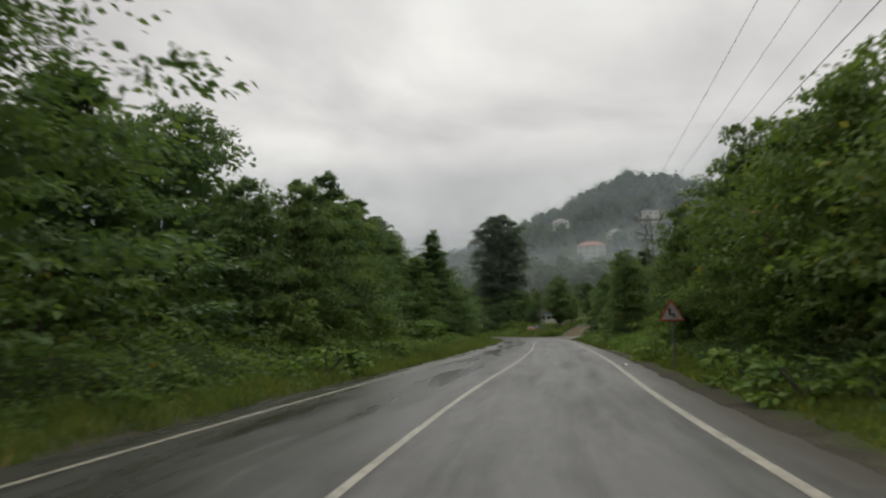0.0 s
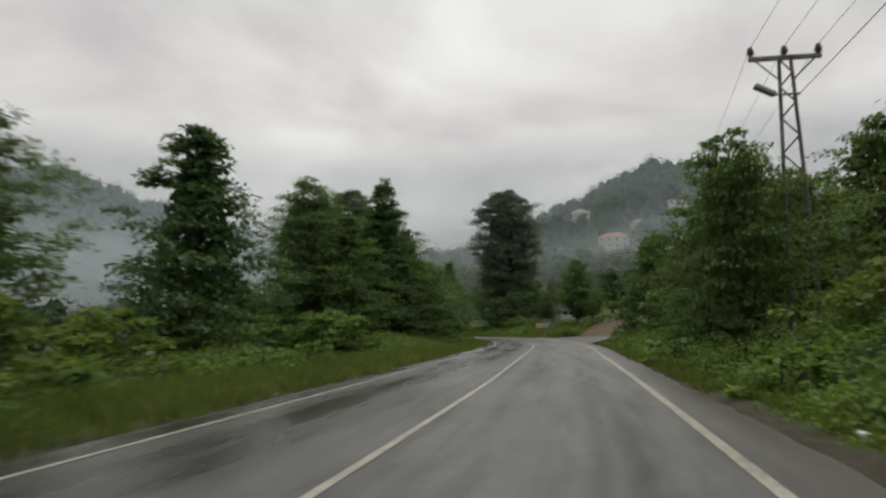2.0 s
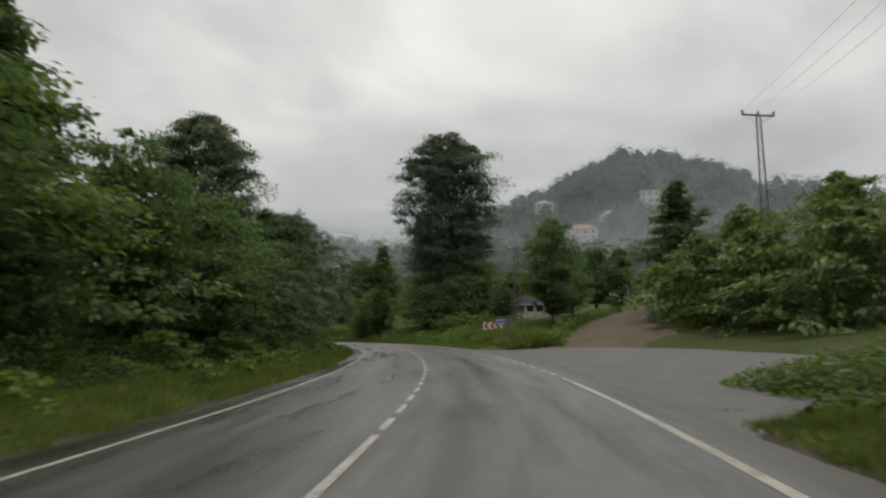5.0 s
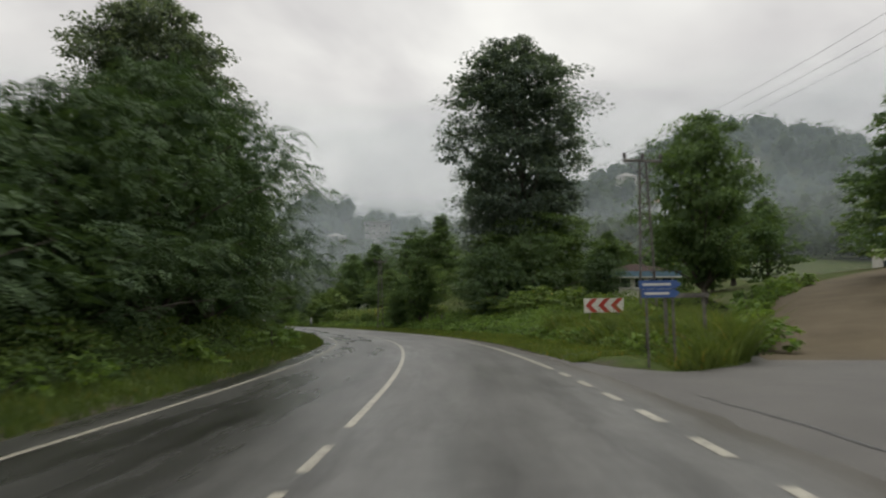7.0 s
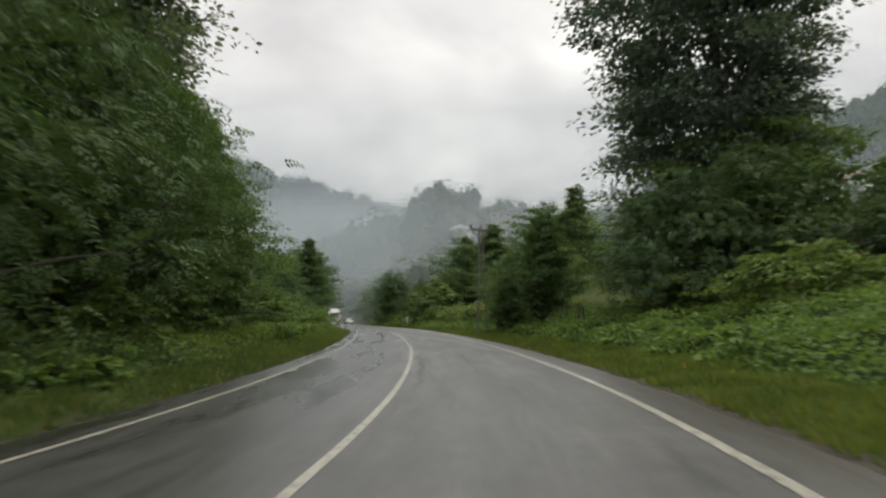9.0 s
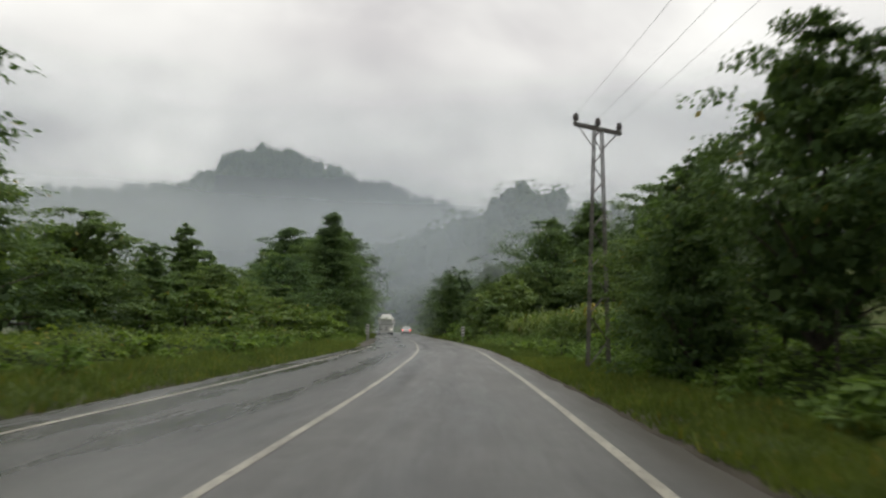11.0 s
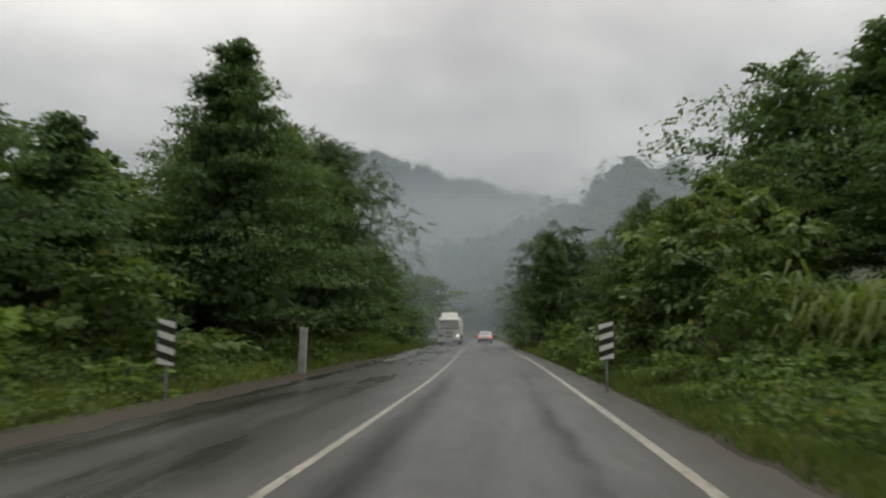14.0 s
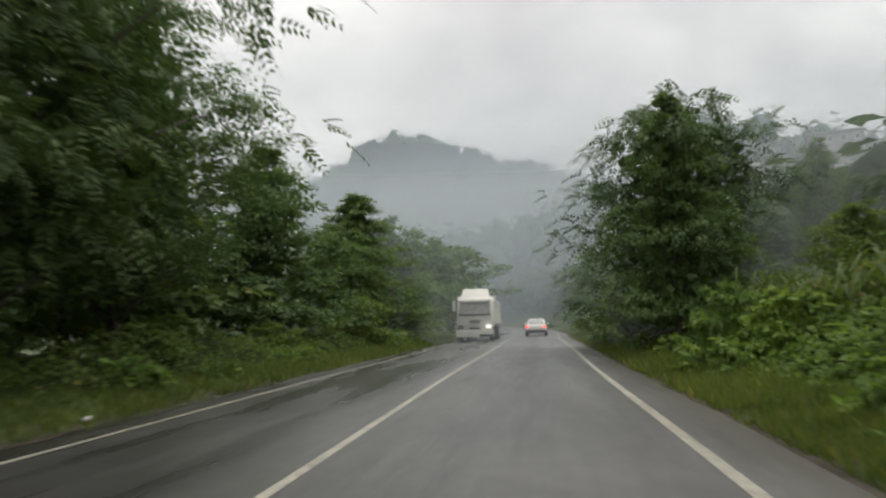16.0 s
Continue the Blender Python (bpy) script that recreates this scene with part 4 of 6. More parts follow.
RIGHT_TREES = [
    ("hazel", 11, 5.0, 6.4, 0.9), ("hazel", 15.5, 4.9, 6.8, 0.85), ("hazel", 20, 5.0, 6.6, 0.85), ("hazel", 24.5, 5.2, 6.2, 0.85), ("hazel", 29.5, 5.4, 5.6, 0.8), ("hazel", 235.2, 4.9, 5.8, 0.85), ("hazel", 239.5, 4.6, 6.2, 0.85),
    ("round", 14, 7.5, 8.5, 0.9), ("round", 21, 6.5, 8.0, 0.9), ("alder", 18, 10, 10.5, 1.1), ("round", 27.0, 5.4, 8.8, 0.65), ("round", 31, 6.2, 8.0, 0.9), ("round", 36, 4.6, 7.4, 0.6), ("alder", 33, 8, 8, 1.2), ("walnut", 40, 6.5, 6.5, 0.8),
    ("round", 50.9, 3.3, 7.0, 0.72), ("alder", 55.5, 3.6, 4.6, 0.9), ("round", 58, 7.0, 6.5, 1.0), ("round", 66.5, 5.6, 7.4, 0.85), ("alder", 71, 7.5, 8.4, 1.0), ("vine", 76, 5.2, 4.0, 1.0), ("alder", 80.0, 4.6, 7.4, 0.75), ("alder", 86.5, 8.1, 7.8, 0.8), ("round", 84, 11.5, 8.4, 0.9), ("alder", 91, 13.4, 8.6, 0.9), ("round", 63, 12.3, 8, 0.9), ("round", 41, 6.6, 7.4, 0.75), ("vine", 82, 4.6, 4.4, 1.0),
    ("round", 72, 5.6, 5.8, 0.8), ("round", 76, 7, 6.2, 0.9), ("alder", 78, 13, 8, 1.2), ("round", 92, 14, 7, 1.0), ("broad", 143.5, 13.3, 11.2, 0.72), ("alder", 172, 23, 7.4, 1.2), ("walnut", 165, 18, 5.0, 1.2),
    ("walnut", 166, 12, 7.6, 1.3), ("walnut", 173, 11, 8, 1.2), ("round", 158, 24, 6, 1.2), ("round", 180, 5.2, 7.6, 0.8), ("alder", 182.5, 3.6, 5.4, 0.8), ("round", 186, 4.0, 4.6, 0.9), ("walnut", 190, 6.5, 6.5, 1.0), ("round", 200, 21, 11, 1.2),
    ("round", 230, 15, 9, 1.2), ("alder", 237, 15.5, 9.5, 1.4), ("alder", 244.6, 17, 13.4, 1.15), ("broad", 247, 27, 14.5, 1.0), ("alder", 246, 32, 16.5, 1.0), ("broad", 244, 12.7, 12.4, 0.9), ("round", 226, 21, 9, 1.2),
    ("walnut", 241, 4.9, 7.0, 0.7), ("vine", 237, 6.4, 6.6, 0.85), ("vine", 233.5, 4.6, 4.4, 0.9), ("vine", 240.5, 4.8, 4.8, 0.8), ("round", 239, 8.5, 8.0, 0.8), ("alder", 266, 3.2, 9.2, 0.7), ("walnut", 249.5, 3.9, 5.0, 0.6), ("walnut", 270, 4.4, 10.4, 1.05), ("hazel", 276, 2.9, 4.2, 0.8), ("alder", 279, 4.3, 7.0, 0.8), ("hazel", 262.5, 7.6, 4.2, 0.8), ("tall", 274, 11.0, 8.0, 0.42),
    ("vine", 275, 3.8, 4.0, 1.1), ("alder", 286, 6, 6, 1.0), ("backbroad", 296, 6, 8, 1.0), ("backalder", 308, 6, 9, 1.2), ("backbroad", 322, 6, 10, 1.1), ("backalder", 338, 6, 10, 1.2)]
spread_rows(LEFT_TREES)
spread_rows(RIGHT_TREES)
plant("giant", 0, 0, 29.4, 0.98, xy=(-14.5, 179.5))
for kind, px, py, h, wide in [("walnut", -15.0, 166.0, 7.0, 1.25), ("broad", -11.5, 175.0, 10.0, 1.35), ("hazel", -12.8, 169.5, 5.2, 1.1), ("alder", 13.2, 152.5, 13.5, 1.0), ("vine", 10.8, 141, 6.0, 0.9), ("vine", 12.0, 135, 7.0, 0.9), ("round", 15.5, 137, 9, 0.9), ("vine", 14.0, 128, 7.0, 1.0),
                              ("vine", 16.5, 120, 7.5, 1.0), ("round", 19, 126, 10, 1.0), ("round", 19, 145, 9, 1.0), ("alder", 22, 134, 10, 1.1), ("bush", 10.8, 131.5, 2.6, 0.9)]:
    plant(kind, 0, 0, h, wide, xy=(px, py))
plant("giant", 0, 0, 28.2, 1.0, xy=(-42.2, 155.7))
rng = np.random.default_rng(77)
for k in range(46):  # woods behind the first row
    s = -30 + k * 8.3 + rng.uniform(-3, 3)
    if not 56 < s < 84:
        plant(("backalder", "backbroad", "backround")[k % 3], s, -24 - rng.uniform(0, 12), rng.uniform(6, 8.5) if s < 215 else rng.uniform(7, 10), 1.25)
for k in range(60):
    s = -30 + k * 6.6 + rng.uniform(-3, 3)
    lat = rng.uniform(14, 30) if s < 92 or s > 305 else rng.uniform(34, 60)
    if 96 < s < 150:
        lat = rng.uniform(60, 90)
    plant(("backalder", "backround", "backbroad", "backalder")[k % 4], s, lat, rng.uniform(6.5, 10), 1.2)
for kind, s, lat, h, wide in [("lush", 62, -13.4, 2.5, 1.2), ("lush", 64.5, -12.2, 2.2, 1.1), ("lush", 67, -13.8, 2.5, 1.2), ("bush", 41, -12.4, 2.4, 1.1), ("bush", 35, -11.4, 2.6, 1.0), ("bush", 47, -14.2, 2.2, 1.2), ("bush", 29, -10.8, 2.4, 0.9),
                              ("bush", 53, -18, 2.4, 1.4), ("bush", 57, -17, 2.4, 1.4), ("bush", 61, -19.5, 2.4, 1.2), ("bush", 74, -17.5, 2.6, 1.3), ("bush", 70, -19.5, 2.2, 1.2), ("bush", 201, 4.6, 1.9, 0.9), ("bush", 204.5, 4.3, 2.1, 0.9), ("bush", 208, 4.8, 2.0, 0.9), ("bush", 129, 4.4, 1.5, 0.9), ("bush", 132.5, 5.2, 1.6, 1.0), ("bush", 126.5, 4.3, 1.3, 0.8), ("bush", 137, 6.2, 1.6, 1.1), ("bush", 8, -14, 3.2, 1.3), ("bush", 15, -14, 3.4, 1.2), ("bush", 22, -14.5, 3.2, 1.2), ("bush", 24, -11.5, 2.8, 1.0), ("bush", 79, -14, 1.5, 1.2),
                              ("bush", 86, -13.2, 1.5, 1.2), ("bush", 98, -11.5, 1.5, 1.2), ("bush", 104, -11, 1.5, 1.2), ("bush", 110, -10.8, 1.5, 1.1), ("bush", 116, -10.6, 1.5, 1.1),
                              ("bush", 122, -10.8, 1.5, 1.1), ("bush", 128, -10.8, 1.5, 1.1), ("bush", 135, -10.8, 1.5, 1.2), ("bush", 142, -11.5, 1.5, 1.2), ("bush", 149, -12.2, 1.5, 1.2),
                              ("bush", 156, -13, 3.0, 1.2), ("bush", 164, -13.6, 2.8, 1.2), ("bush", 200, -14.5, 3.0, 1.3), ("bush", 206, -14, 3.4, 1.2), ("bush", 212, -13.2, 3.2, 1.3),
                              ("bush", 218, -12, 3.0, 1.3), ("lush", 222, -10.6, 2.6, 1.1), ("bush", 228, -11, 3.2, 1.2), ("bush", 234, -11, 1.5, 1.2), ("bush", 244, -11, 1.5, 1.2),
                              ("bush", 250, -10.8, 1.5, 1.2), ("bush", 258, -11, 1.5, 1.2), ("bush", 266, -11, 1.5, 1.2), ("bush", 276, -10.5, 2.8, 1.2), ("bush", 288, -10.5, 2.8, 1.2),
                              ("bush", 13, 4.2, 1.5, 0.9), ("bush", 18, 4.0, 1.5, 0.9), ("bush", 23, 4.2, 1.5, 0.9), ("bush", 29, 4.2, 1.5, 0.9), ("bush", 36, 4.5, 2.6, 1.0), ("lush", 64, 4.6, 2.0, 1.1),
                              ("bush", 46, 5, 2.6, 1.0), ("bush", 70, 5.2, 2.8, 1.0), ("bush", 150, 8.5, 2.5, 1.3), ("bush", 158, 9, 3.0, 1.4), ("bush", 164, 8, 2.6, 1.3),
                              ("lush", 186, 4.8, 2.2, 1.0), ("lush", 194, 5.0, 2.0, 1.0), ("bush", 228, 3.8, 2.6, 0.9), ("bush", 250, 5.2, 2.4, 1.1), ("lush", 257, 3.8, 1.9, 1.0),
                              ("lush", 247, 4.6, 2.0, 1.0), ("lush", 259, 2.9, 2.4, 0.7)]:
    plant(kind, s, lat, h, wide)


rng = np.random.default_rng(91)
for s0, s1, lo, hi, count in ((2, 34, 1.6, 2.8, 12), (40, 84, 1.7, 3.2, 26), (136, 200, 2.6, 4.6, 34), (198, 226, 2.6, 5.4, 34), (124.5, 129, 2.8, 5.2, 12), (129, 142, 2.8, 7.5, 34), (228, 262, 1.5, 3.4, 26), (262, 285, 1.6, 3.6, 14), (250, 272, 2.6, 5.0, 24),
                              (4, 40, -9.6, -8.6, 14), (40, 60, -11.6, -10.0, 8), (84, 160, -9.9, -8.8, 34), (164, 216, -10.8, -9.6, 26), (216, 246, -10.2, -8.9, 14), (246, 290, -9.6, -8.5, 18)):
    for k in range(count):
        plant("weed", rng.uniform(s0, s1), rng.uniform(lo, hi), rng.uniform(0.5, 1.15), rng.uniform(0.8, 1.5), sink=0.05)


for k in range(26):  # weeds along the left edge of the gravel
    i = 12 + k
    d = SIDE[min(i + 1, len(SIDE) - 1)] - SIDE[i - 1]
    d = d / np.linalg.norm(d)
    w = float(wid_side[i]) / 2 + rng.uniform(-0.1, 0.5)
    plant("weed", 0, 0, rng.uniform(0.7, 1.3), rng.uniform(0.9, 1.5), xy=(float(SIDE[i, 0] - d[1] * w), float(SIDE[i, 1] + d[0] * w)), sink=0.0)


# tall trees along the crest of the near misty hill
for k, (px, py, h) in enumerate([(-166, 414, 13), (-160, 412, 16), (-155, 416, 15), (-150, 411, 17), (-146, 415, 11), (-142, 412, 16), (-139, 415, 15), (-126, 420, 12), (-120, 424, 14)]):
    plant(("backround", "backalder", "backbroad")[k % 3], 0, 0, h, 0.8, xy=(px, py))


def bramble(s0, s1, near, deep, height, mat, density, leaf, seed, label, side=None):
    """A low rolling thicket: a mound of stems, its colour darkened for shade, under a skin of leaves."""
    rng = np.random.default_rng(seed)
    n, k = max(3, int((s1 - s0) / 0.8)), 9
    s, U = np.linspace(s0, s1, n), np.linspace(0, 1, k)
    sgn = 1 if near > 0 else -1
    ph = rng.uniform(0, 9, 4)

    def top(ss, uu):
        lump = 0.72 + 0.2 * np.sin(ss * 0.55 + ph[0]) * np.cos(uu * 5 + ph[1]) + 0.16 * np.sin(ss * 1.3 + uu * 6 + ph[2]) + 0.10 * np.sin(ss * 2.9 - uu * 9 + ph[3])
        ends = smooth(ss, s0, s0 + 2) * (1 - smooth(ss, s1 - 2, s1))
        return height * np.sin(np.pi * np.clip(uu * 0.62 + 0.015, 0, 1)) ** 0.75 * lump * (0.25 + 0.75 * ends)

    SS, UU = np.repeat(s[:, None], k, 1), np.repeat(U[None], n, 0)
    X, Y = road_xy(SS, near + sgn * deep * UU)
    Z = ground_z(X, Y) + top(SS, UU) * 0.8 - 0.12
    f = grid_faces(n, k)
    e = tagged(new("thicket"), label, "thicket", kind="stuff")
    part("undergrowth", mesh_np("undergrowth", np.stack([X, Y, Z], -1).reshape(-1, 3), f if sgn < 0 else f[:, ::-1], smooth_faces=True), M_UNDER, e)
    m = int((s1 - s0) * deep * density * 1.3)
    ss, uu = rng.uniform(s0, s1, m), rng.uniform(0, 1, m) ** 1.25
    x, y = road_xy(ss, near + sgn * deep * uu + rng.normal(0, 0.12, m))
    z = ground_z(x, y) + top(ss, uu) * rng.uniform(0.72, 1.12, m)
    p = np.stack([x, y, z], 1)
    ln = leaf * 0.86 * rng.uniform(0.6, 1.4, m)
    tip = rng.normal(0, 1, (m, 3)) * np.array([1, 1, 0.45]) + np.array([0, 0, 0.05])
    V, F = leaves(p, tip, np.array([0, 0, 1.0]) + rng.normal(0, 0.5, (m, 3)), ln, ln * 0.72)
    part("leaves", mesh_np("leaves", V, F), mat, e)
    return e


BR = "tangled green bramble thicket along the verge"
for i, (s0, s1, near, deep, h, mat, dens, leaf) in enumerate([
        (-6, 40, -8.4, 5.6, 1.7, M_BRAMBLE, 76, 0.14), (36, 58, -10.8, 3.0, 0.8, M_BRAMBLE, 60, 0.13), (66, 108, -10.6, 4.0, 1.1, M_BRAMBLE, 60, 0.14), (106, 158, -8.9, 3.0, 1.3, M_OLIVE, 68, 0.14),
        (156, 222, -9.9, 4.0, 1.0, M_BRAMBLE, 68, 0.13), (222, 300, -8.9, 3.0, 1.2, M_BRAMBLE, 68, 0.14),
        (-4, 36, 1.9, 3.2, 0.8, M_OLIVE, 72, 0.13), (34, 84, 1.35, 4.6, 1.4, M_LUSH, 84, 0.12), (30, 50, 3.4, 4.0, 1.3, M_BRAMBLE, 72, 0.14), (80, 94, 3.0, 5.0, 1.6, M_BRAMBLE, 72, 0.14),
        (131, 143, 2.4, 4.4, 1.1, M_LUSH, 68, 0.15), (141, 200, 2.4, 7.0, 1.3, M_LUSH, 68, 0.16), (143, 186, 6.5, 8.0, 1.4, M_BRAMBLE, 52, 0.18), (196, 226, 5.0, 2.2, 0.8, M_BRAMBLE, 80, 0.13), (197, 215, 2.7, 3.0, 1.25, M_OLIVE, 80, 0.13), (208, 246, 2.6, 4.0, 1.0, M_LUSH, 80, 0.16),
        (240, 300, 2.0, 4.5, 1.3, M_LUSH, 76, 0.16), (212, 248, -7.75, 1.7, 0.65, M_BRAMBLE, 100, 0.11), (124.5, 135, 2.4, 2.2, 1.0, M_BRAMBLE, 70, 0.14), (212, 240, 1.3, 2.4, 0.75, M_BRAMBLE, 90, 0.13), (226, 262, 6.0, 7.0, 1.6, M_BRAMBLE, 56, 0.17)]):
    bramble(s0, s1, near, deep, h, mat, dens, leaf, 300 + i, BR)


def grass(s0, s1, lat0, lat1, h, density, seed, label="short wet green grass on the road's verge"):
    rng = np.random.default_rng(seed)
    m = int((s1 - s0) * abs(lat1 - lat0) * density)
    s, lat = rng.uniform(s0, s1, m), lat0 + (lat1 - lat0) * rng.uniform(0, 1, m)
    tuft = np.sin(s * 1.7 + lat * 2.1) * np.sin(s * 0.6 - lat * 1.3) + 0.5 * np.sin(s * 4.1 + lat * 5)
    edge = np.minimum(np.abs(lat - lat0), 0.3) / 0.3
    keep = rng.uniform(-1.3, 1, m) < tuft * 0.6 + edge * 0.8 - 0.1
    s, lat, tuft = s[keep], lat[keep], tuft[keep]
    m = len(s)
    x, y = road_xy(s, lat)
    p = np.stack([x, y, np.maximum(ground_z(x, y), np.where((lat > -11.0) & (lat < 4.2) & ((lat < 0) | (s < 86) | (s > 126)), verge_z(s, lat), -9)) - 0.02], 1)
    ln = h * rng.uniform(0.5, 1.4, m) * (1 + 0.3 * tuft)
    a = rng.uniform(0, 6.283, m)
    w = np.stack([np.cos(a), np.sin(a), np.zeros(m)], 1) * (0.016 + 0.012 * rng.uniform(0, 1, m))[:, None]
    tip = p + np.stack([rng.normal(0, 0.4, m) * ln, rng.normal(0, 0.4, m) * ln, ln], 1)
    V = np.stack([p - w, p + w, tip], 1).reshape(-1, 3)
    return tagged(part("grass", mesh_np("grass", V, np.arange(3 * m).reshape(-1, 3)), M_GRASS), label, "grass", kind="stuff")


for i, a in enumerate([(-4, 36, -7.32, -10.0, 0.20, 190), (36, 72, -7.32, -12.6, 0.26, 170), (72, 110, -7.32, -11.2, 0.20, 170), (110, 160, -7.32, -9.2, 0.15, 240), (160, 214, -7.32, -10.6, 0.18, 200),
                       (208, 246, -8.05, -11.2, 0.22, 220), (246, 300, -7.32, -9.4, 0.2, 150), (2, 44, 1.35, 2.6, 0.13, 360), (44, 88, 0.9, 2.2, 0.14, 380), (126, 200, 0.95, 3.4, 0.15, 400), (196, 246, 0.92, 4.2, 0.16, 380),
                       (240, 300, 0.9, 2.8, 0.2, 360)]):
    grass(*a, 500 + i)


def tall_grass(seed):
    """Waist-high grass and weeds on the tongue of turf."""
    rng = np.random.default_rng(seed)
    m = 46000
    s, u = rng.uniform(122.6, 141, m), rng.uniform(0.04, 0.97, m)
    lo, hi = np.interp(s, ISLAND[0], ISLAND[1]), np.interp(s, ISLAND[0], ISLAND[2])
    lo = np.minimum(np.maximum(lo, np.interp(s, [122, 125, 128], [2.5, 2.3, 2.5])), hi - 0.3)
    ok = rng.uniform(0, 11, m) < hi - lo
    s, u, lo, hi = s[ok], u[ok], lo[ok], hi[ok]
    m = len(s)
    x, y = road_xy(s, lo + u * (hi - lo))
    z = np.maximum(ground_z(x, y), 0.0)
    clump = 0.75 + 0.35 * np.sin(s * 1.1 + u * 5) * np.sin(s * 0.47 + 2) + 0.2 * np.sin(s * 3.1 + u * 11)
    ln = rng.uniform(0.55, 1.5, m) * clump * (0.25 + 0.75 * smooth(u * (hi - lo), 0.15, 1.3))
    a = rng.uniform(0, 6.283, m)
    w = np.stack([np.cos(a), np.sin(a), np.zeros(m)], 1) * rng.uniform(0.012, 0.03, m)[:, None]
    p = np.stack([x, y, z], 1)
    bend = np.stack([rng.normal(0, 0.22, m) * ln, rng.normal(0, 0.22, m) * ln, ln * 0.62], 1)
    mid, tip = p + bend, p + bend * np.array([2.6, 2.6, 1.0]) + np.stack([0 * ln, 0 * ln, ln * 0.34], 1)
    V = np.stack([p - w, p + w, mid + w * 0.8, mid - w * 0.8, tip], 1).reshape(-1, 3)
    k = np.arange(m)[:, None] * 5
    F = np.stack([k + [0, 1, 2], k + [0, 2, 3], k + [3, 2, 4]], 1).reshape(-1, 3)
    return tagged(part("tall_grass", mesh_np("tall_grass", V, F), M_GRASS), "waist-high yellowish green grass and weeds", "grass", kind="stuff")


tall_grass(77)

def corn_field(s0, s1, lat0, lat1, count, seed):
    rng = np.random.default_rng(seed)
    s, lat = rng.uniform(s0, s1, count), rng.uniform(lat0, lat1, count)
    x, y = road_xy(s, lat)
    z = ground_z(x, y)
    sets = []
    H = rng.uniform(1.35, 2.3, count) + 0.45 * np.sin(s * 0.9) * np.sin(lat * 1.1)
    base = np.stack([x, y, z], 1)
    up = np.array([0, 0, 1.0])
    w = 0.018
    for ax in ((1.0, 0, 0), (0, 1.0, 0)):
        a = np.array(ax) * w
        top = base + up * H[:, None]
        V = np.stack([base - a, base + a, top + a * 0.5, top - a * 0.5], 1).reshape(-1, 3)
        k = np.arange(count)[:, None] * 4
        sets.append((V, np.stack([k + [0, 1, 2], k + [0, 2, 3]], 1).reshape(-1, 3)))
    for j in range(9):
        ang = rng.uniform(0, 6.28, count)
        d = np.stack([np.cos(ang), np.sin(ang), np.zeros(count)], 1)
        side = np.stack([-np.sin(ang), np.cos(ang), np.zeros(count)], 1)
        st = base + up * (H * (0.25 + 0.08 * j))[:, None]
        L = rng.uniform(0.6, 1.25, count)[:, None]
        ps = [st, st + d * L * 0.35 + up * L * 0.42, st + d * L * 0.75 + up * L * 0.38, st + d * L * 1.05 - up * L * 0.05]
        wd = [0.03, 0.055, 0.045, 0.004]
        V = np.stack([p + side * ww * sg for p, ww in zip(ps, wd) for sg in (-1, 1)], 1).reshape(-1, 3)
        k = np.arange(count)[:, None] * 8
        sets.append((V, np.concatenate([np.stack([k + [2 * q, 2 * q + 1, 2 * q + 3], k + [2 * q, 2 * q + 3, 2 * q + 2]], 1) for q in range(3)], 1).reshape(-1, 3)))
    V, F = join(sets)
    return tagged(part("corn_field", mesh_np("corn_field", V, F), M_CORN), "dense field of tall green corn plants", "corn", kind="stuff")


corn_field(197, 228, 4.6, 14.0, 1650, 9)
corn_field(249, 270, 4.8, 12.5, 620, 10)


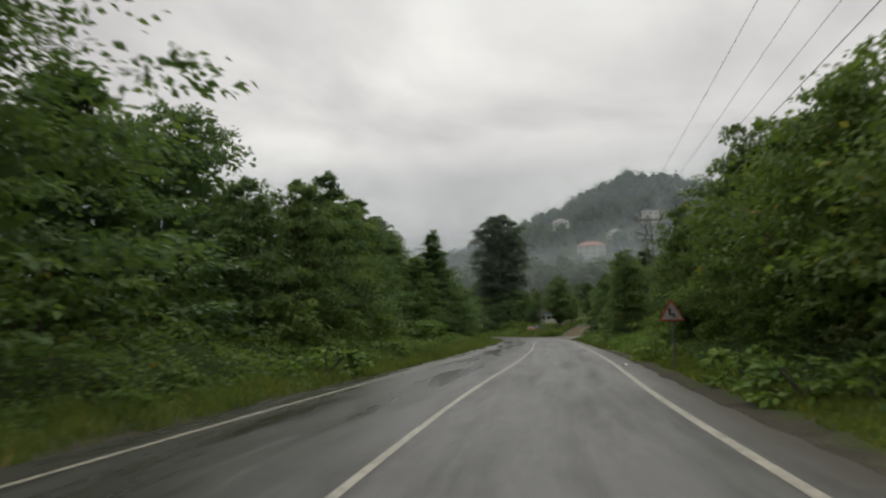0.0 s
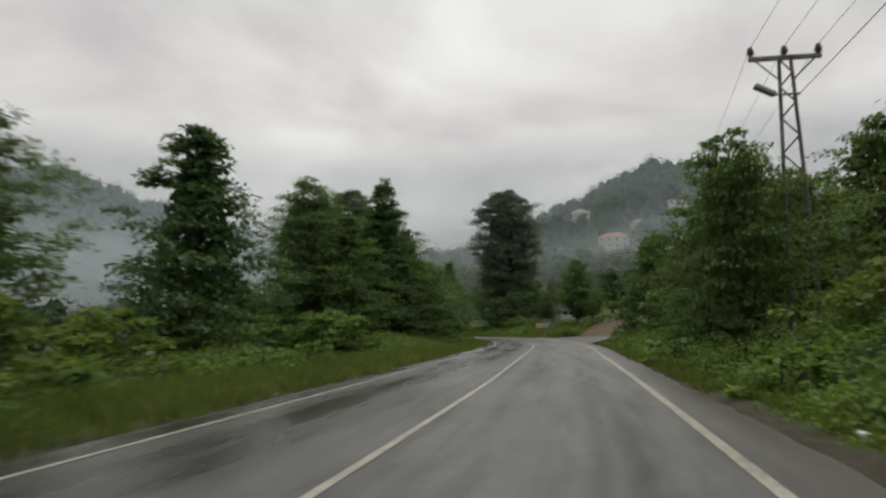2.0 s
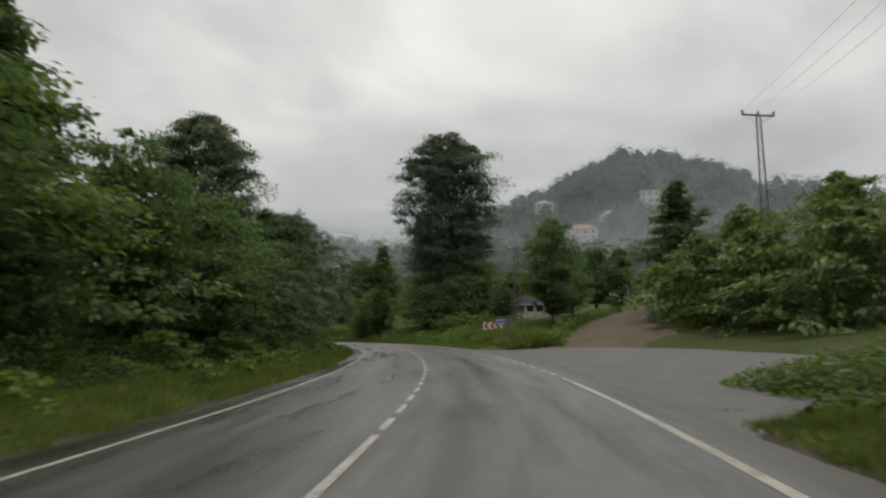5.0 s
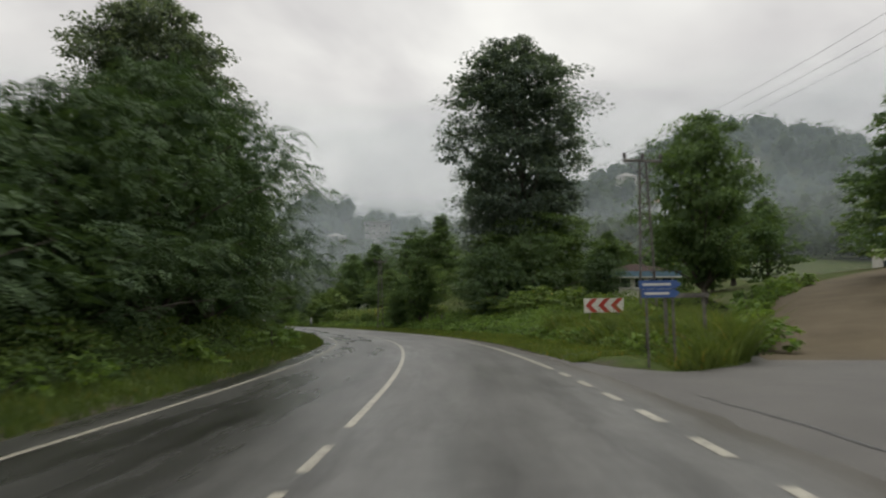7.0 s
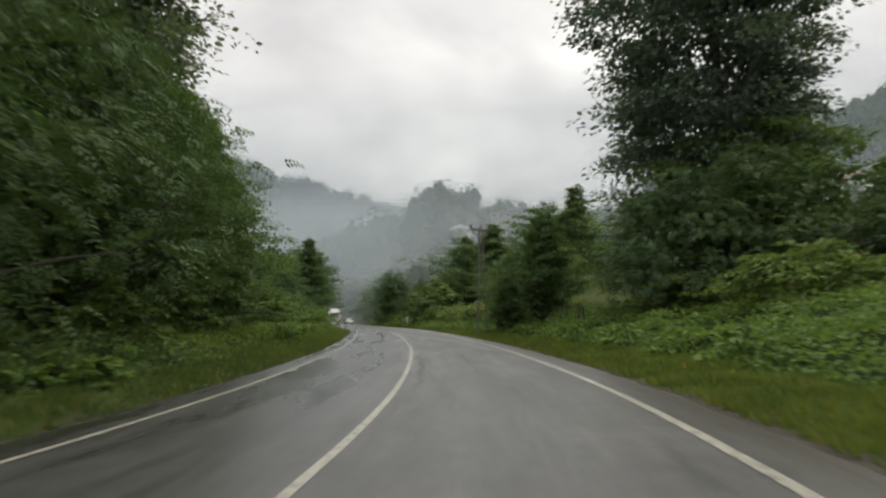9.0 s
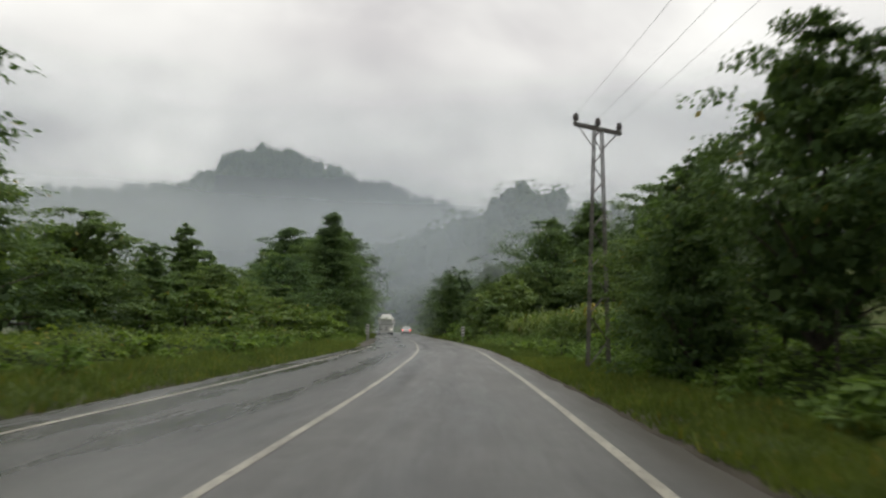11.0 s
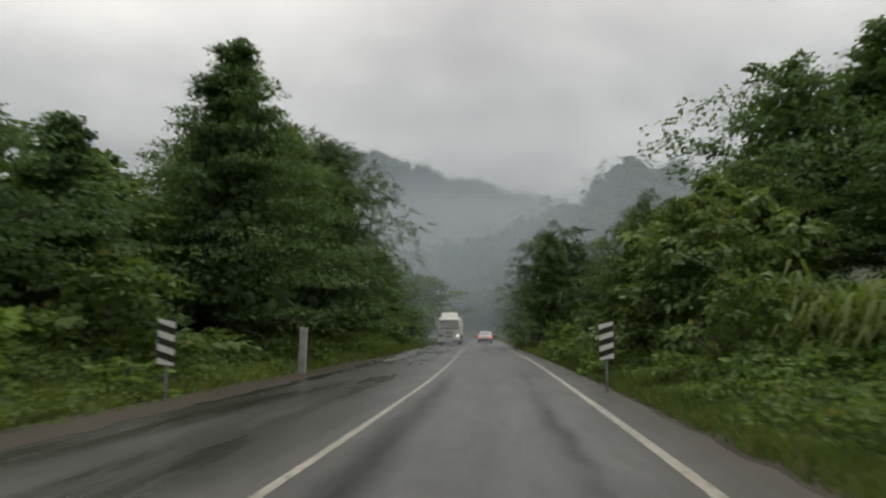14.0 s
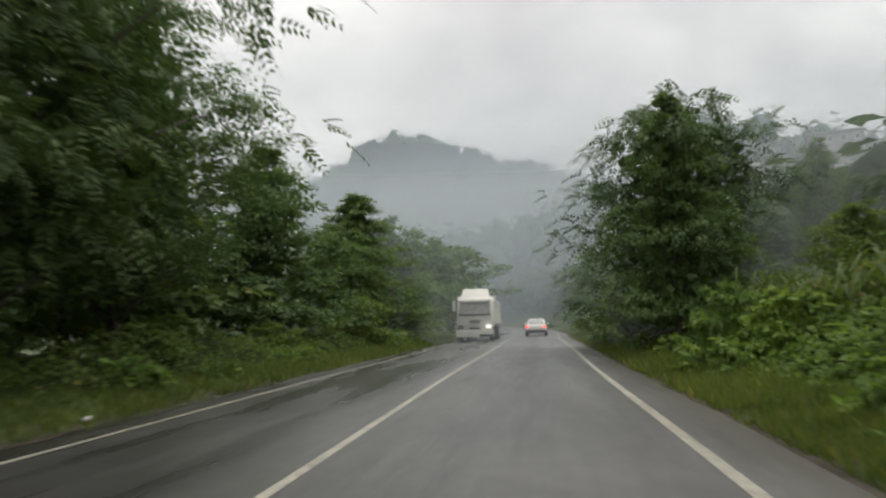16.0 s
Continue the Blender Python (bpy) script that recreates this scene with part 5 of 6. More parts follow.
def far_wood(name, n, seed, region, size, label, keep=None, clear=62):
    """Hillside woods: crowns of many broad leaf sprays, too far off to be counted."""
    rng = np.random.default_rng(seed)
    x0, x1, y0, y1 = region
    x, y = rng.uniform(x0, x1, n), rng.uniform(y0, y1, n)
    s, lat = road_sl(x, y)
    ok = (np.abs(lat + 3.5) > clear)
    if keep is not None:
        ok &= keep(x, y)
    x, y = x[ok], y[ok]
    z = ground_z(x, y)
    n = len(x)
    per = 46
    hgt = size * rng.uniform(0.6, 1.45, n)
    rad = hgt * rng.uniform(0.26, 0.46, n)
    d = sphere_dirs(rng, n * per)
    d[:, 2] = d[:, 2] * 0.9 + 0.1
    H, R = np.repeat(hgt, per), np.repeat(rad, per)
    wob = 1 + 0.3 * rng.normal(size=n * per)
    p = np.repeat(np.stack([x, y, z + hgt * 0.5], 1), per, 0) + d * np.stack([R, R, H * 0.52], 1) * np.clip(wob, 0.5, 1.4)[:, None]
    ln = R * rng.uniform(0.30, 0.6, n * per)
    nrm = d * 0.8 + np.array([0, 0, 1.1]) + rng.normal(0, 0.10, d.shape)
    sprays = leaves(p, np.cross(nrm, rng.normal(0, 1, d.shape)), nrm, ln * 1.25, ln * 1.05)
    # an uneven solid heart in every crown
    ring, tier = np.linspace(0, 2 * np.pi, 7, endpoint=False), np.array([-0.8, -0.35, 0.15, 0.6, 0.95])
    r0 = np.sqrt(1 - tier ** 2)
    unit = np.stack([np.outer(np.cos(ring), r0), np.outer(np.sin(ring), r0), np.repeat(tier[None], 7, 0)], -1).reshape(-1, 3)
    lump = rng.uniform(0.66, 1.02, (n, len(unit), 1))
    heart = np.stack([x, y, z + hgt * 0.5], 1)[:, None] + unit[None] * lump * np.stack([rad, rad, hgt * 0.5], 1)[:, None]
    i = np.arange(35).reshape(7, 5)
    j = np.roll(i, -1, 0)
    quad = np.stack([i[:, :-1], j[:, :-1], j[:, 1:], i[:, 1:]], -1).reshape(-1, 4)
    tri = np.vstack([quad[:, [0, 1, 2]], quad[:, [0, 2, 3]]])
    V, F = join([sprays, (heart.reshape(-1, 3), (np.arange(n)[:, None, None] * 35 + tri[None]).reshape(-1, 3))])
    return tagged(part(name, mesh_np(name, V, F), M_WOODS), label, "woods", kind="stuff")


VILLAGE = [(21.0, 447.0), (2.8, 506.0), (63.5, 492.0), (37.0, 462.0), (-114.0, 418.0), (-132.0, 411.0)]


def on_hill(x, y):
    ok = ground_z(x, y) > 6
    for hx, hy in VILLAGE:  # clearings round the houses
        ok &= ~((np.abs(x - hx) < 12) & (y < hy + 8) & (y > hy - 15))
    return ok


far_wood("far_woods", 2300, 21, (-160, 300, 300, 680), 10, "misty wooded hillside above the valley", on_hill)
far_wood("far_woods", 3200, 22, (-860, -160, 380, 900), 14, "misty wooded hillside closing the valley", on_hill)
far_wood("valley_woods", 520, 23, (-420, -60, 120, 420), 9, "hazy trees across the valley floor")
far_wood("valley_woods", 420, 24, (-330, -60, -40, 140), 8, "hazy trees across the valley floor")
far_wood("valley_woods", 900, 26, (-230, -70, 285, 410), 9, "woods at the foot of the misty hill", None, 19)
far_wood("valley_woods", 300, 25, (60, 260, 60, 330), 8, "trees on the slope above the side road")


def mist_bank(radius, a0, a1, foot, full, thin, top, density, size, seed, color=(0.62, 0.71, 0.79)):
    """A ragged curtain of mist: it thickens between foot and full, and thins out between thin and top."""
    n, k = 60, 10
    a = np.radians(np.linspace(a0, a1, n))
    r = radius + 14 * np.sin(a * 7 + seed)
    h = np.linspace(-6, top, k)
    X = -30 - np.sin(a)[:, None] * (r[:, None] + 0.25 * h)
    Y = 150 + np.cos(a)[:, None] * (r[:, None] + 0.25 * h)
    V = np.stack([X, Y, np.repeat(h[None], n, 0)], -1).reshape(-1, 3)
    uv = np.stack([np.repeat(np.linspace(0, 1, n)[:, None], k, 1), np.repeat(h[None], n, 0)], -1).reshape(-1, 2)
    return tagged(part("mist_bank", mesh_np("mist_bank", V, grid_faces(n, k), uv, True), mist_material(density, size, (foot, full, thin, top), seed, color)),
                  "thin white bank of drifting valley mist", "mist", kind="stuff")


WHITE_MIST = (0.88, 0.91, 0.94)
mist_bank(118, -60, 115, -40, -10, 22, 48, 0.24, 60, 9, (0.72, 0.79, 0.84))
mist_bank(190, -85, 115, -40, -10, 24, 52, 0.12, 80, 1)
mist_bank(205, -35, 62, -40, -10, 24, 48, 0.20, 80, 8)
mist_bank(238, -85, 115, 2, 22, 30, 55, 0.28, 80, 2, WHITE_MIST)
mist_bank(262, -85, 115, -40, -10, 90, 125, 0.29, 70, 6)
mist_bank(300, -60, 48, -40, -10, 40, 76, 0.24, 90, 7)
mist_bank(330, -85, 115, -40, -10, 100, 140, 0.22, 130, 3)
mist_bank(420, -10, 120, 22, 56, 66, 98, 0.58, 130, 4, WHITE_MIST)
mist_bank(520, -85, 115, -40, -10, 150, 205, 0.18, 170, 5)


# ------------------------------------------------------------- roadside things
def lattice_pole(x, y, top, turn, lamp=False, wide=2.0, steel=None):
    steel = steel or M_RUST
    z = gz(x, y)
    e = thing("power_pole", pose(x, y, z, 0, 0, turn), "tapering steel lattice power pole with three insulators" + (" and a street lamp" if lamp else ""), "power pole", "power line")
    H = top - z
    w0, w1 = 0.46, 0.16
    for sg in (-1, 1):
        bm = bmesh.new()
        for dy in (-0.05, 0.05):
            rod(bm, (sg * w0, dy, -0.3), (sg * w1, dy, H), 0.045, 0.035, 4)
        part("leg", bm, steel, e)
    k, zz, side = 0, 0.3, 1
    while zz < H - 0.35:
        w = w0 + (w1 - w0) * zz / H
        z2 = zz + 1.6 * w + 0.12
        w2 = w0 + (w1 - w0) * z2 / H
        part("brace", rod(bmesh.new(), (-side * w, 0, zz), (side * w2, 0, min(z2, H)), 0.027, n=4), steel, e)
        zz, side = z2, -side
    arm = part("crossarm", bx(-wide / 2, wide / 2, -0.06, 0.06, H - 0.12, H), steel, e)
    for sg in (-1, 1):
        part("arm_brace", rod(bmesh.new(), (sg * w1, 0, H - 0.75), (sg * wide * 0.42, 0, H - 0.1), 0.025, n=4), steel, e)
    for px in (-wide / 2 + 0.06, 0, wide / 2 - 0.06):
        bm = bmesh.new()
        rod(bm, (px, 0, H), (px, 0, H + 0.1), 0.02)
        for j, r in enumerate((0.10, 0.115, 0.09)):
            rod(bm, (px, 0, H + 0.06 + j * 0.08), (px, 0, H + 0.13 + j * 0.08), r, r * 0.7, 10)
        part("insulator", bm, M_CERAMIC, e)
    if lamp:
        la = part("lamp_arm", rod(bmesh.new(), (0.35, 0, H - 1.15), (-0.35, 0, H - 1.15), 0.035), M_STEEL, e)
        bm = bx(-0.32, 0.32, -0.13, 0.13, -0.07, 0.07, bevel=0.05)
        bmesh.ops.transform(bm, matrix=pose(-0.62, 0, H - 1.0, 0, 28, 0), verts=bm.verts)
        part("lamp_head", bm, M_STEEL, e, "grey street lamp head")
    return [(x + math.cos(radians(turn)) * px, y + math.sin(radians(turn)) * px, top + 0.28) for px in (-wide / 2 + 0.06, 0, wide / 2 - 0.06)]


def wire(a, b, sag, radius=0.008):
    a, b = np.array(a, float), np.array(b, float)
    t = np.linspace(0, 1, 16)[:, None]
    pts = a + (b - a) * t
    pts[:, 2] -= 4 * sag * (t * (1 - t))[:, 0]
    V, F = tubes([(pts, np.full(16, radius))], 5)
    tagged(part("power_line", mesh_np("power_line", V, F), M_WIRE), "thin dark overhead power line", "wire", "overhead wires")


P0 = lattice_pole(4.4, -30.0, 9.2, 0)
P1 = lattice_pole(6.45, 51.0, 8.95, 4, True)
P3 = lattice_pole(15.5, 131.0, 17.3, 20, wide=2.8)
P2 = lattice_pole(-3.5, 140.8, 8.75, 24)
P4 = lattice_pole(-31.5, 183.0, 7.9, 62)
for A, B, thick in ((P0, P1, 0.007), (P1, P3, 0.007), (P3, P2, 0.007), (P2, P4, 0.004)):
    for a, b in zip(A, B):
        wire(a, b, 0.9, thick)
wire((P0[2][0], P0[2][1], 7.6), (P1[2][0] - 0.7, P1[2][1], 7.7), 0.5, 0.011)


def sign_post(e, x, y, h, r=0.03):
    return part("post", rod(bmesh.new(), (x, y, -0.3), (x, y, h), r), M_RUST, e)


def warning_sign(x, y, turn):
    e = thing("warning_sign", pose(x, y, gz(x, y), 0, 0, turn), "white triangular warning sign with a red rim on a steel post", "road sign")
    lift = 0.13 - gz(x, y)
    sign_post(e, 0, 0.03, 1.85 + lift)
    for nm, w, y0, mat in (("rim", 0.38, 0.0, M_RED), ("face", 0.305, -0.006, M_CONCRETE)):
        c = 1.53 + lift
        part(nm, prism(bmesh.new(), [(-w, c - w * 0.58), (w, c - w * 0.58), (0, c + w * 1.15)], y0, y0 + 0.004), mat, e)
    bm = bmesh.new()
    for pts in ([(0.03, 1.41), (0.09, 1.41), (0.09, 1.53), (0.03, 1.53)], [(-0.09, 1.47), (0.0285, 1.47), (0.0285, 1.53), (-0.03, 1.53), (-0.03, 1.62), (-0.09, 1.62)], [(-0.13, 1.622), (0.01, 1.622), (-0.06, 1.72)]):
        prism(bm, [(a, c + lift) for a, c in pts], -0.012, -0.008)
    part("symbol", bm, M_BLACK, e)


warning_sign(3.3, 21.9, 5)


def chevron_board(x, y, turn):
    z = gz(x, y)
    e = thing("chevron_board", pose(x, y, z, 0, 0, turn), "white board with red chevrons pointing round the bend", "road sign")
    zb, zt = 1.38 - z, 1.98 - z
    part("board", bx(-0.84, 0.84, -0.02, 0.02, zb, zt, bevel=0.008), M_TRUCKWHITE, e)
    for k in range(3):
        x0 = -0.78 + k * 0.53
        zm, h = (zb + zt) / 2, 0.29
        part("chevron", prism(bmesh.new(), [(x0, zm), (x0 + 0.28, zm + h), (x0 + 0.52, zm + h), (x0 + 0.24, zm), (x0 + 0.52, zm - h), (x0 + 0.28, zm - h)], -0.028, -0.022), M_RED, e)
    for px in (-0.6, 0.6):
        sign_post(e, px, 0.05, zt - 0.05, 0.035)


chevron_board(-5.5, 136.4, 14)


def direction_sign(x, y, turn):
    z = gz(x, y)
    e = thing("direction_sign", pose(x, y, z, 0, 0, turn), "two blue direction panels with white lettering on steel posts", "road sign")
    for k, w in enumerate((0.46, 0.42)):
        z0 = 1.86 - z - k * 0.21
        p = part("panel", prism(bmesh.new(), [(-w, z0), (w - 0.08, z0), (w + 0.04, z0 + 0.1), (w - 0.08, z0 + 0.195), (-w, z0 + 0.195)], -0.012, 0.012), M_BLUE, e)
        part("lettering", bx(-w + 0.08, w - 0.2, -0.017, -0.014, z0 + 0.07, z0 + 0.125), M_WHITE, p)
    for px in (-0.3, 0.3):
        sign_post(e, px, 0.045, 2.0 - z)


direction_sign(-4.0, 123.2, 8)


def sign_frame(x, y, turn):
    z = gz(x, y)
    e = thing("old_sign_frame", pose(x, y, z, 0, 0, turn), "bare rusty frame of an old sign in the tall grass", "sign frame")
    for px in (-0.5, 0.5):
        part("post", bx(px - 0.04, px + 0.04, 0.0, 0.07, -0.3, 2.0), M_RUST, e)
    part("rail", bx(-0.62, 0.62, -0.062, -0.002, 1.86, 1.98), M_RUST, e)


sign_frame(-3.2, 126.0, 5)


def marker_post(s, lat, turn_extra=0):
    x, y = (float(v) for v in road_xy(s, lat))
    z = gz(x, y)
    e = thing("marker_board", pose(x, y, z, 0, 0, road_heading(s) + turn_extra), "narrow board with black and white slanted stripes on a post", "road marker", "marker boards")
    b, h, w = 0.68 - z, 0.82, 0.15
    part("post", rod(bmesh.new(), (0, 0.035, -0.3), (0, 0.035, b + h - 0.1), 0.03), M_STEEL, e)
    part("board", bx(-w, w, -0.012, 0.012, b, b + h), M_BLACK, e)
    sg = 1 if lat > 0 else -1
    for k in range(4):
        z0 = b + 0.02 + k * 0.235 - 0.08
        pts = [(-w, z0), (w, z0 + 0.10), (w, z0 + 0.21), (-w, z0 + 0.11)]
        if sg < 0:
            pts = [(-a, c) for a, c in pts]
        pts = [(a, min(max(c, b), b + h)) for a, c in pts]
        if pts[1][1] - pts[0][1] + pts[2][1] - pts[3][1] < 0.01 and pts[2][1] - pts[1][1] < 0.01:
            continue
        part("stripe", prism(bmesh.new(), pts, -0.018, -0.013), M_WHITE, e)


marker_post(227.0, 0.64)
marker_post(223.5, -7.4)


def bollard(s, lat):
    x, y = (float(v) for v in road_xy(s, lat))
    z = gz(x, y)
    e = tagged(part("concrete_bollard", bx(-0.11, 0.11, -0.09, 0.09, -0.3, 1.42 - z, bevel=0.02), M_CONCRETE), "square grey concrete post standing in the weeds", "post")
    e.matrix_basis = pose(x, y, z, 0, 1.5, road_heading(s))


bollard(233.4, -7.74)


def white_stake(s, lat, h, lean):
    x, y = (float(v) for v in road_xy(s, lat))
    ob = tagged(part("white_stake", bx(-0.05, 0.05, -0.05, 0.05, -0.3, h, bevel=0.012), M_WHITE), "short white painted stake in the grass under the trees", "post", "white stakes")
    ob.matrix_basis = pose(x, y, gz(x, y), 0, lean, road_heading(s))


white_stake(100.0, -11.9, 1.0, 4)
white_stake(101.5, -12.2, 0.9, -3)


def waste_bin(x, y):
    z = gz(x, y)
    e = thing("waste_container", pose(x, y, z + 0.02, 0, 0, 20), "dented pale grey wheeled waste container beside the gravel road", "waste bin")
    bm = bmesh.new()
    prism(bm, [(-0.26, 0.12), (0.26, 0.12), (0.32, 0.82), (-0.32, 0.82)], -0.34, 0.34)
    bmesh.ops.bevel(bm, geom=list(bm.edges), offset=0.03, segments=2, affect="EDGES")
    part("body", bm, M_STEEL, e)
    part("lid", bx(-0.35, 0.35, -0.38, 0.38, 0.82, 0.89, bevel=0.03), M_CONCRETE, e, "grey lid")
    for px in (-0.24, 0.24):
        part("wheel", rod(bmesh.new(), (px - 0.03, 0.3, 0.08), (px + 0.03, 0.3, 0.08), 0.1, n=14), M_RUBBER, e)


waste_bin(7.9, 138.0)


def fence(s0, s1, lat, step):
    x, y = (float(v) for v in road_xy(s0, lat))
    e = thing("stake_fence", pose(0, 0, 0), "row of thin weathered wooden stakes with wire in the weeds", "fence")
    rng = np.random.default_rng(3)
    tops = []
    for s in np.arange(s0, s1, step):
        x, y = (float(v) for v in road_xy(s, lat + rng.uniform(-0.2, 0.2)))
        z = gz(x, y)
        tx, ty = rng.normal(0, 0.06, 2)
        h = rng.uniform(1.3, 1.7)
        part("stake", rod(bmesh.new(), (x, y, z - 0.2), (x + tx, y + ty, z + h), 0.045, 0.03, 6), M_BARK, e)
        tops.append((x + tx * 0.8, y + ty * 0.8, z + h * 0.8))
    V, F = tubes([(np.array([a, b]), np.full(2, 0.008)) for a, b in zip(tops[:-1], tops[1:])], 4)
    part("wire", mesh_np("wire", V, F), M_WIRE, e)


fence(170, 190, 5.2, 1.3)


# ------------------------------------------------------------- houses
def house(x, y, z, w, d, h, roof_h, turn, wall, roof, label, storeys=2, cols=3, eave=None, flat=False):
    e = thing("house", pose(x, y, z, 0, 0, turn), label, "house")
    walls = part("wall", bx(-w / 2, w / 2, -d / 2, d / 2, -3.0, h), wall, e)
    o = 0.5
    if flat:
        part("roof", bx(-w / 2 - o, w / 2 + o, -d / 2 - o, d / 2 + o, h, h + 0.3), roof, e)
    else:
        bm = bmesh.new()
        pts = [(-w / 2 - o, -d / 2 - o), (w / 2 + o, -d / 2 - o), (w / 2 + o, d / 2 + o), (-w / 2 - o, d / 2 + o)]
        lo = [bm.verts.new((a, b, h)) for a, b in pts]
        r = max(w / 2 - d / 2, 0.4)
        ra, rb = bm.verts.new((-r, 0, h + roof_h)), bm.verts.new((r, 0, h + roof_h))
        for f in ((lo[0], lo[1], rb, ra), (lo[2], lo[3], ra, rb), (lo[1], lo[2], rb), (lo[3], lo[0], ra), tuple(lo[::-1])):
            bm.faces.new(f)
        part("roof", bm, roof, e)
    if eave:
        bm = bmesh.new()
        box(bm, -w / 2 - o - 0.05, w / 2 + o + 0.05, -d / 2 - o - 0.05, d / 2 + o + 0.05, h - 0.5, h - 0.01)
        part("eave_band", bm, eave, e, "blue painted eave")
        part("gutter", bx(-w / 2 - o - 0.09, w / 2 + o + 0.09, -d / 2 - o - 0.09, d / 2 + o + 0.09, h - 0.6, h - 0.505), M_WHITE, e, "white gutter")
    sh = h / storeys
    for k in range(storeys):
        for c in range(cols):
            cx = -w / 2 + w * (c + 0.5) / cols
            win = part("window", bx(cx - 0.55, cx + 0.55, -d / 2 - 0.06, -d / 2 + 0.1, k * sh + sh * 0.32, k * sh + sh * 0.78), M_WHITE, e)
            part("pane", bx(cx - 0.46, cx + 0.46, -d / 2 - 0.075, -d / 2 - 0.065, k * sh + sh * 0.37, k * sh + sh * 0.73), M_GLASS, win)
    return e


house(-3.2, 176.3, 0.6, 5.4, 5.2, 4.7, 0.9, 22, M_PLASTER, M_ROOF, "white plastered house with a brown roof and blue eaves", 2, 4, M_BLUETRIM)
house(VILLAGE[0][0], VILLAGE[0][1], gz(*VILLAGE[0]) - 1.5, 17, 10, 6.5, 3.2, -6, M_PLASTER, M_ROOFRED, "pale village house with a red tiled roof on the hill", 2, 4)
house(VILLAGE[3][0], VILLAGE[3][1], gz(*VILLAGE[3]) - 1.5, 9, 8, 5.5, 2.2, 10, M_PLASTER, M_CONCRETE, "small pale village house among the hillside trees", 2, 3)
house(VILLAGE[1][0], VILLAGE[1][1], gz(*VILLAGE[1]) - 1.5, 11, 9, 7.5, 2.5, 6, M_PLASTER, M_CONCRETE, "pale village house near the hilltop", 2, 3)
house(VILLAGE[2][0], VILLAGE[2][1], gz(*VILLAGE[2]) - 1.5, 11, 9, 8, 2.5, 0, M_PLASTER, M_CONCRETE, "pale village house near the hilltop", 2, 3, flat=True)
house(34.0, 216.0, gz(34.0, 216.0), 7, 6, 5.5, 1.4, -20, M_PLASTER, M_BLUETRIM, "small pale house with a blue metal roof", 2, 2)
house(-114.0, 418.0, gz(-114.0, 418.0) + 2.0, 12, 9, 10.5, 1.5, 20, M_CONCRETE, M_CONCRETE, "unfinished grey concrete building on the wooded slope", 3, 4, flat=True)
house(-132.0, 411.0, gz(-132.0, 411.0) + 3.0, 9, 8, 6, 2.0, 25, M_PLASTER, M_CONCRETE, "pale house high on the misty hill", 2, 3)


# ------------------------------------------------------------- vehicles
def wheel(parent, x, y, r, w):
    t = part("wheel", rod(bmesh.new(), (x - w / 2, y, r), (x + w / 2, y, r), r, n=24), M_RUBBER, parent, "black tyre")
    out = 1 if x > 0 else -1
    part("rim", rod(bmesh.new(), (x + out * w * 0.4, y, r), (x + out * (w / 2 + 0.012), y, r), r * 0.6, n=18), M_STEEL, t)


def loft(sections):
    """A closed body from rounded cross sections: (y, half width, z low, z high, tuck)."""
    bm = bmesh.new()
    rings = []
    for y, w, z0, z1, tuck in sections:
        pts = [(-w * 0.86, z0), (-w, z0 + (z1 - z0) * 0.28), (-w * 0.985, z0 + (z1 - z0) * 0.62), (-w * tuck, z1 - 0.02), (-w * tuck * 0.8, z1)]
        pts = pts + [(-a, c) for a, c in pts[::-1]]
        rings.append([bm.verts.new((a, y, c)) for a, c in pts])
    for a, b in zip(rings[:-1], rings[1:]):
        for k in range(len(a)):
            j = (k + 1) % len(a)
            bm.faces.new((a[k], a[j], b[j], b[k]))
    bm.faces.new(rings[0][::-1])
    bm.faces.new(rings[-1])
    bmesh.ops.recalc_face_normals(bm, faces=bm.faces)
    for f in bm.faces:
        f.smooth = True
    return bm


